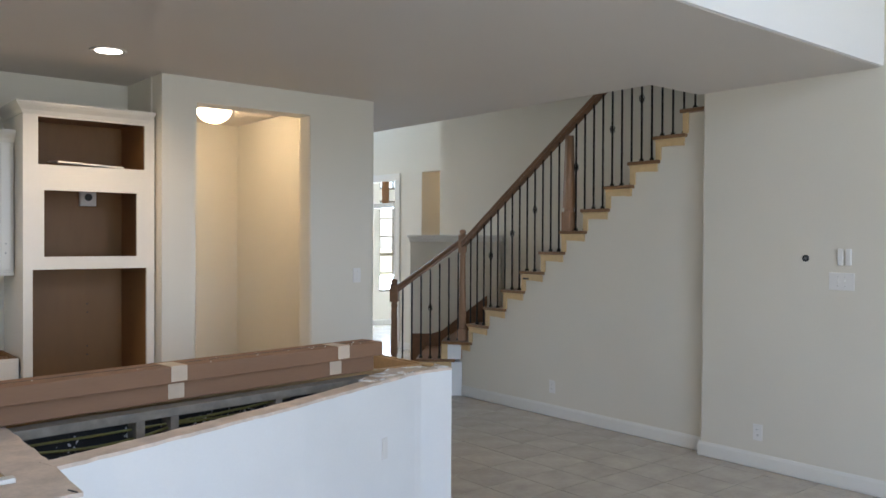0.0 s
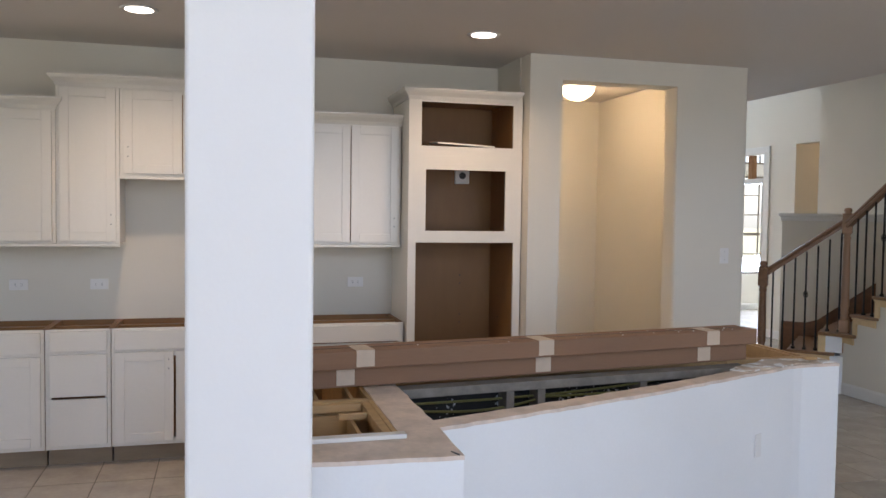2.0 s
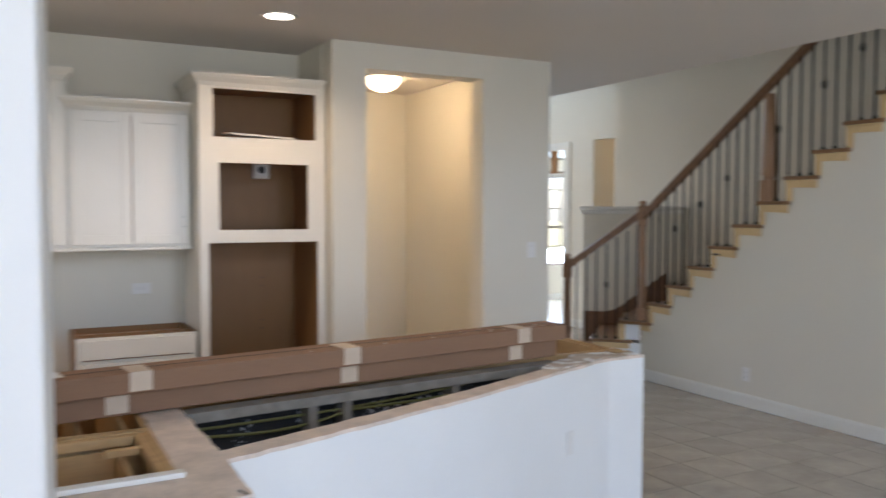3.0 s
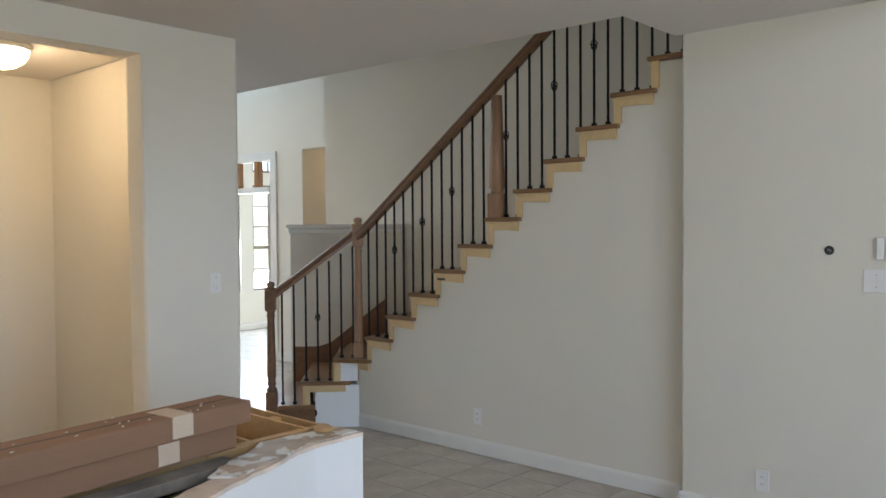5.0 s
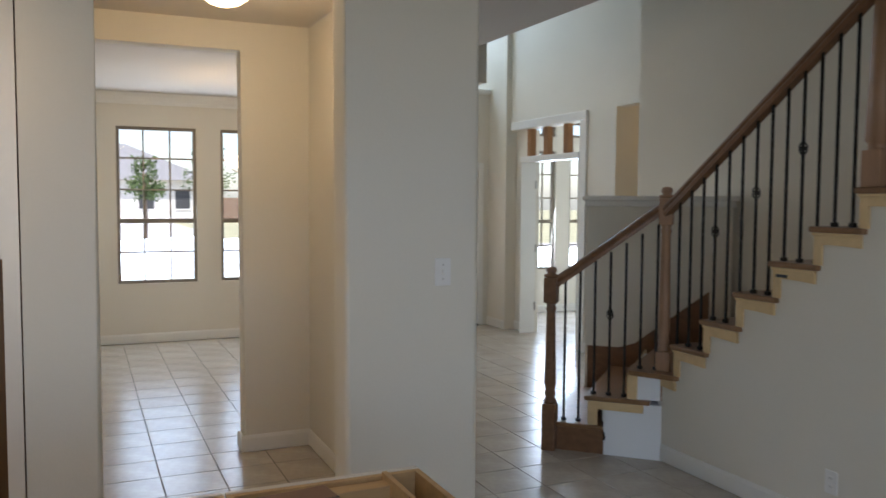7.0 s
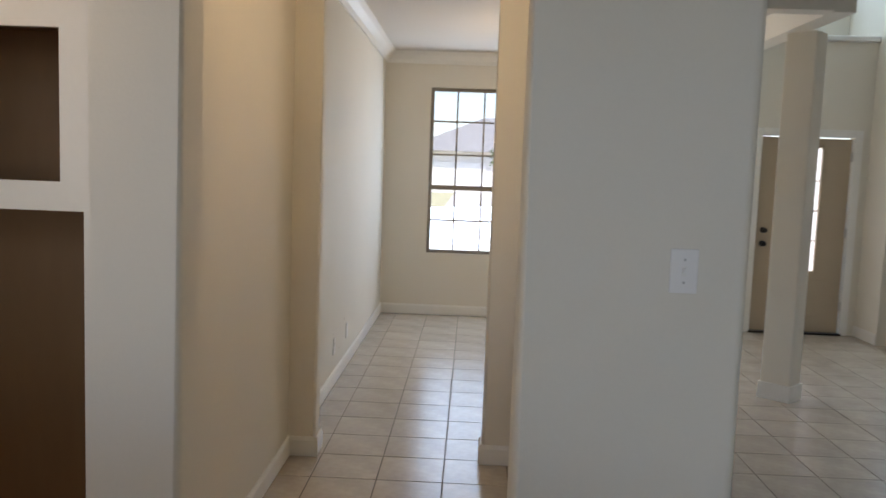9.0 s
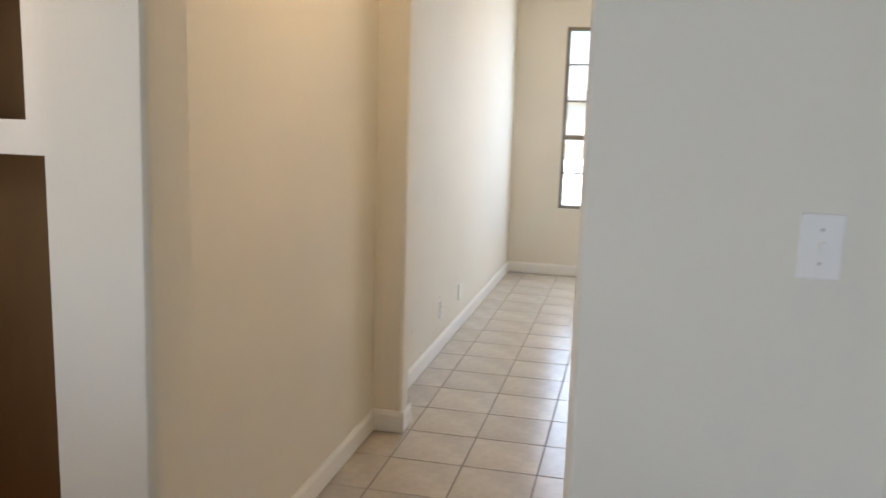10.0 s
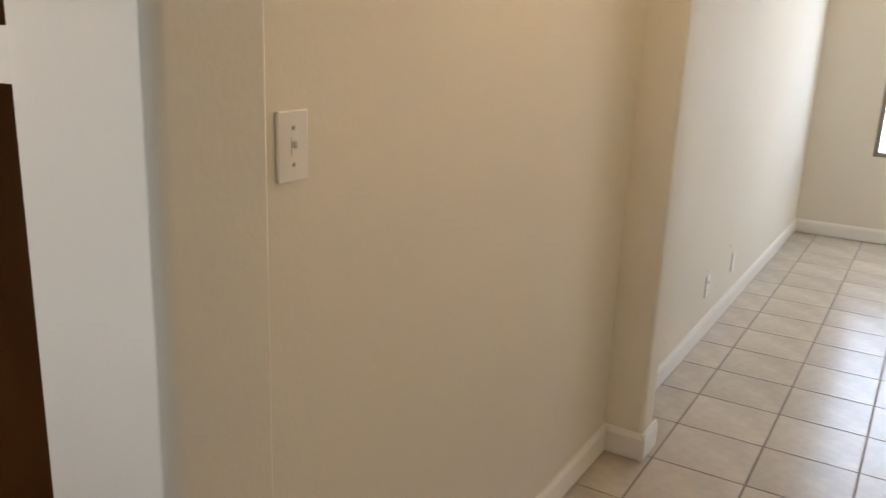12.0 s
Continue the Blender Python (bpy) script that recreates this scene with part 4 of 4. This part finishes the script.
# cartons
def carton(x_len, w, h, at, rz, label, tapes, extra=()):
    c = thing("carton", label, "cardboard box", at, rz, "long cartons on the peninsula")
    part("body", box((-x_len, -w / 2, 0), (0, w / 2, h), 0.006), CARD, c)
    part("flap_seam", box((-x_len + 0.01, -0.002, h), (-0.004, 0.002, h + 0.0012)), SLOT, c)
    part("end_flap", box((0.0, -w / 2 + 0.008, 0.006), (0.004, w / 2 - 0.008, h - 0.008), 0.0015), CARD, c)
    for t in tapes:
        bm = bmesh.new()
        add_box(bm, (-t - 0.04, -w / 2 - 0.0015, h * 0.12), (-t + 0.04, -w / 2, h))
        add_box(bm, (-t - 0.04, -w / 2 - 0.0015, h), (-t + 0.04, w * 0.30, h + 0.0016))
        part("tape", bm, TAPE, c, "pale paper tape")
    for lo, hi in extra:
        part("label_patch", box(lo, hi), PLATE, c, "white paper label")
    return c


ANG = 7.5
carton(2.70, 0.145, 0.084, (2.755, 3.882, BZ + 0.0095), ANG - 0.6, "long flat brown cardboard carton, taped", (0.28, 1.22, 2.18))
carton(2.78, 0.17, 0.079, (2.80, 3.875, BZ + 0.095), ANG, "long flat brown cardboard carton lying on another", (0.29, 1.27, 2.15), (((-2.60, -0.03, 0.079), (-2.40, 0.07, 0.0805)),))
rnd = random.Random(9)
bm = bmesh.new()
turn = pose(2.80, 3.875, BZ + 0.095 + 0.0795, 0, 0, ANG)
for k in range(22):
    u, v, r = -abs(rnd.gauss(0.0, 0.75)) - 0.12, rnd.uniform(-0.075, 0.075), rnd.uniform(0.0012, 0.0038)
    add_box(bm, (-r, -r * 0.6, 0), (r, r * 0.6, 0.0025), 0, turn @ pose(u, v, 0, 0, 0, rnd.uniform(0, 180)))
tagged(new("plaster_crumbs", finish(bm, "plaster_crumbs", PLATE)), "white plaster crumbs scattered on the carton", "debris", kind="stuff")

# ---- lamps ----
for lx in (1.655, -0.36):
    rl = thing("recessed_light", "round recessed ceiling light with a white trim ring", "ceiling light", (lx, 4.98, H), group="kitchen recessed lights")
    part("trim_ring", lathe([(0.078, -0.004), (0.10, -0.008), (0.105, -0.001), (0.078, -0.001)], seg=32), TRIM, rl)
    part("lens", lathe([(0.077, -0.006), (0.077, -0.003)], seg=32), GLOWCAN, rl, "glowing frosted lens")
dl = thing("dome_light", "frosted glass dome ceiling light, lit", "ceiling light", (3.01, 6.566, 2.752))
part("pan", lathe([(0.10, -0.03), (0.155, -0.028), (0.165, -0.012), (0.16, 0.0)], seg=32), TRIM, dl)
dome = part("shade", lathe([(0.0001, -0.145), (0.03, -0.143), (0.075, -0.13), (0.115, -0.104), (0.142, -0.068), (0.15, -0.031)], seg=32), GLOW, dl, "glowing frosted glass bowl")
dome.visible_shadow = False
ch = thing("chandelier", "small bronze chandelier with glass shades, lit", "chandelier", (3.87, 10.2, 2.80))
part("canopy", lathe([(0.012, -0.03), (0.06, -0.022), (0.065, 0.0)]), NICKEL, ch)
part("chain", lathe([(0.006, -0.50), (0.006, -0.02)], seg=8), NICKEL, ch)
part("hub", lathe([(0.01, -0.90), (0.03, -0.86), (0.018, -0.75), (0.035, -0.66), (0.012, -0.50)]), NICKEL, ch)
part("top_disc", lathe([(0.10, -0.505), (0.10, -0.495)], seg=24), NICKEL, ch)
for k in range(5):
    a = 2 * math.pi * k / 5
    arm = part("arm", tube([(0.02 * math.cos(a), 0.02 * math.sin(a), -0.84), (0.14 * math.cos(a), 0.14 * math.sin(a), -0.93), (0.25 * math.cos(a), 0.25 * math.sin(a), -0.88)], 0.008), NICKEL, ch)
    part("shade", lathe([(0.025, -0.87), (0.05, -0.83), (0.07, -0.76)], (0.25 * math.cos(a), 0.25 * math.sin(a), 0)), GLOW, arm, "glowing glass shade")


# ---- plates on the walls ----
def plate(name, label, at, rz, w=0.072, h=0.116, kind="switch", category="switch"):
    """A cover plate; local -y is the way out of the wall."""
    p = thing(name, label, category, at, rz)
    part("cover", box((-w / 2, -0.007, -h / 2), (w / 2, 0, h / 2), 0.0025), PLATE, p)
    if kind == "switch":
        n = max(1, round(w / 0.072))
        for i in range(n):
            x = (i - (n - 1) / 2) * 0.046
            part("bezel", box((x - 0.006, -0.0085, -0.014), (x + 0.006, -0.007, 0.014)), TRIM, p)
            part("toggle", box((x - 0.004, -0.018, -0.002), (x + 0.004, -0.0085, 0.009), 0.001), PLATE, p)
            for z in (-0.03, 0.03):
                part("screw", lathe([(0.0035, 0), (0.0035, 0.0015)], seg=10), NICKEL, p).matrix_local = pose(x, -0.007, z, 90)
    elif kind == "outlet":
        for z in (-0.02, 0.02):
            f = part("receptacle", box((-0.016, -0.009, z - 0.013), (0.016, -0.007, z + 0.013), 0.001), PLATE, p)
            for x in (-0.006, 0.006):
                part("slot", box((x - 0.0012, -0.0096, z - 0.004), (x + 0.0012, -0.009, z + 0.005)), SLOT, f)
    elif kind == "outlet_flat":
        for x in (-0.02, 0.02):
            f = part("receptacle", box((x - 0.013, -0.009, -0.016), (x + 0.013, -0.007, 0.016), 0.001), PLATE, p)
            for z in (-0.006, 0.006):
                part("slot", box((x - 0.005, -0.0096, z - 0.0012), (x + 0.004, -0.009, z + 0.0012)), SLOT, f)
    return p


plate("light_switch", "white single toggle switch plate on the pantry wall", (3.710, FY, 1.343), 0)
plate("light_switch", "white single toggle switch plate in the passage", (2.208, 5.842, 1.335), 90)
plate("light_switch", "white triple switch plate on the living room wall", (5.56, 2.44, 1.368), -90, w=0.165)
plate("wall_outlet", "white duplex outlet above the baseboard", (5.56, 3.02, 0.26), -90, kind="outlet", category="outlet")
plate("wall_outlet", "white duplex outlet in the wall under the stairs", (5.66, 5.105, 0.275), -90, kind="outlet", category="outlet")
plate("wall_outlet", "white duplex outlet in the dining room", (2.208, 9.01, 0.285), 90, kind="outlet", category="outlet")
plate("cable_plate", "white blank cable plate in the dining room", (2.208, 9.60, 0.285), 90, kind="blank", category="outlet")
plate("wall_outlet", "white blank cover on the bar wall", (2.64, 3.533, 0.51), 21, w=0.05, kind="blank", category="outlet")
for ox in (-1.226, -0.725, 1.038):
    plate("wall_outlet", "white sideways outlet on the kitchen backsplash wall", (ox, 6.08, 1.115), 0, w=0.116, h=0.072, kind="outlet_flat", category="outlet")
kp = thing("thermostat_sensor", "two slim white wall sensors side by side", "sensor", (5.56, 2.42, 1.53), -90)
for x in (-0.026, 0.026):
    part("sensor_body", box((x - 0.017, -0.018, -0.055), (x + 0.017, 0, 0.055), 0.004), PLATE, kp)
hole = thing("wall_hole", "small round hole with stripped thermostat wires", "hole", (5.56, 2.685, 1.517), -90)
part("rim", lathe([(0.024, 0.0), (0.024, 0.003)], seg=14), SLOT, hole).matrix_local = pose(0, 0, 0, 90)
part("wire_end", tube([(-0.008, -0.004, 0.0), (0.0, -0.016, 0.006), (0.009, -0.006, -0.004)], 0.005), NICKEL, hole)
tagged(new("tread_notch", finish(box((5.6375, 5.40, 1.252), (5.6405, 5.475, 1.268)), "tread_notch", SLOT)), "dark split in a stair bracket", "damage")
dm = thing("bottom_step_hook", "small dark metal scrap on the bottom step corner", "scrap")
part("scrap", tube([A0 + U * 0.372 + V * -0.012 + Vector((0, 0, 0.15)), A0 + U * 0.38 + V * -0.02 + Vector((0, 0, 0.12)), A0 + U * 0.374 + V * -0.012 + Vector((0, 0, 0.10))], 0.007), IRON, dm)
rnd = random.Random(4)
bm = bmesh.new()
for k in range(8):
    y, z = rnd.uniform(7.9, 9.6), rnd.uniform(0.16, 0.45)
    add_box(bm, (2.2085, y, z), (2.2095, y + 0.008, z + rnd.uniform(0.004, 0.008)))
tagged(new("wall_scuffs", finish(bm, "wall_scuffs", KICK)), "small dark chips in the dining room paint", "damage", kind="stuff")

# ---- outside ----
structure("road", box((-40, 24, -0.158), (70, 31, -0.14)), STREET, "pale concrete street in front of the house", "road")
structure("pavement", box((-40, 21.5, -0.158), (70, 23, -0.10)), STREET, "pale concrete pavement", "pavement")
structure("driveway", box((2.0, 31.0, -0.158), (8.0, 62.0, -0.12)), STREET, "pale concrete driveway", "driveway")


def house(x, y, w, d, label):
    h = thing("house", label, "house", (x, y, -0.16))
    part("wall", box((0, 0, 0), (w, d, 3.0)), STUCCO, h)
    part("roof", prism([(-0.5, 3.0), (w + 0.5, 3.0), (w * 0.55, 5.4), (w * 0.45, 5.4)], -d - 0.5, 0.5, m=TURN_XZ), ROOFING, h, "grey shingled roof")
    g = part("garage_door", box((w * 0.12, -0.05, 0), (w * 0.12 + 4.2, 0, 2.2), 0.01), TRIM, h, "white garage door")
    for k in range(1, 4):
        part("panel_joint", box((w * 0.12, -0.056, k * 0.55), (w * 0.12 + 4.2, -0.05, k * 0.55 + 0.02)), STUCCO, g)
    for wx in (w * 0.62, w * 0.82):
        wd = part("window", box((wx, -0.04, 1.0), (wx + 1.0, 0.0, 2.3), 0.01), SLOT, h)
        part("frame", box((wx - 0.06, -0.06, 0.94), (wx + 1.06, -0.041, 1.0)), TRIM, wd)
    return h


house(-1.5, 62, 12, 9, "pale stucco neighbour house with a grey shingle roof")
house(16.0, 62, 12, 9, "pale stucco neighbour house with a grey shingle roof")
fn = thing("fence", "brown timber fence between the houses", "fence", (11.0, 63, -0.16))
for k in range(20):
    part("board", box((k * 0.16, 0, 0), (k * 0.16 + 0.15, 0.02, 1.8)), FENCE, fn)


def tree(x, y, hgt, seed, spread=1.0):
    rd = random.Random(seed)
    t = thing("tree", "young street tree with a loose green crown", "tree", (x, y, -0.16))
    part("trunk", tube([(0, 0, 0), (0.03, 0.0, hgt * 0.3), (-0.02, 0.03, hgt * 0.55), (0.02, 0, hgt * 0.8)], 0.07), BARK, t)
    bm = bmesh.new()
    for k in range(900):
        a, b, rr = rd.uniform(0, 6.28), rd.uniform(-1, 1), rd.random() ** 0.45
        blob = rd.choice(((0, 0, 0.75), (0.5, 0.2, 0.62), (-0.5, -0.1, 0.66), (0.1, -0.5, 0.58), (0, 0.4, 0.9)))
        c = Vector((blob[0] * spread + 0.8 * spread * rr * math.cos(a), blob[1] * spread + 0.8 * spread * rr * math.sin(a), hgt * blob[2] + 0.6 * spread * rr * b))
        m = Matrix.Translation(c) @ Euler((rd.uniform(0, 6), rd.uniform(0, 6), rd.uniform(0, 6))).to_matrix().to_4x4()
        v = [bm.verts.new(m @ Vector(p)) for p in ((-0.09, 0, 0), (0, -0.045, 0.01), (0.09, 0, 0), (0, 0.045, 0.01))]
        bm.faces.new(v)
    part("crown", bm, LEAF, t)
    return t


tree(4.6, 36.0, 3.4, 11, 0.6)
tree(9.0, 50.0, 4.4, 12, 1.2)
tree(19.5, 34.0, 4.0, 13)

# ---- floor tiles ----
P, G = 0.337, 0.0065
TX, TYO = 2.726, 7.62
tile_mesh = finish(box((G / 2, G / 2, -0.004), (P - G / 2, P - G / 2, 0.0), 0.0015), "tile", TILE)


def near(cx, cy):
    return (2.2 < cx < 3.9 and 5.4 < cy < 12.0) or (3.8 < cx < 5.6 and 4.0 < cy < 9.0)


stuff = bmesh.new()
count = 0
for i in range(-21, 24):
    for j in range(-36, 15):
        x, y = TX + i * P, TYO + j * P
        cx, cy = x + P / 2, y + P / 2
        if not (-4.3 < cx < 10.1 and -4.2 < cy < 12.55):
            continue
        if near(cx, cy) and count < 300:
            count += 1
            t = part("tile", tile_mesh, TILE, SUB)
            t.location = (x, y, 0)
        else:
            v = [stuff.verts.new((x + a, y + b, c)) for c in (-0.004, 0) for a, b in ((G / 2, G / 2), (P - G / 2, G / 2), (P - G / 2, P - G / 2), (G / 2, P - G / 2))]
            for f in ((4, 5, 6, 7), (0, 1, 5, 4), (1, 2, 6, 5), (2, 3, 7, 6), (3, 0, 4, 7)):
                stuff.faces.new([v[k] for k in f])
far = part("tile_field", stuff, TILES, SUB)
tagged(far, "pale square ceramic floor tiles", kind="stuff")
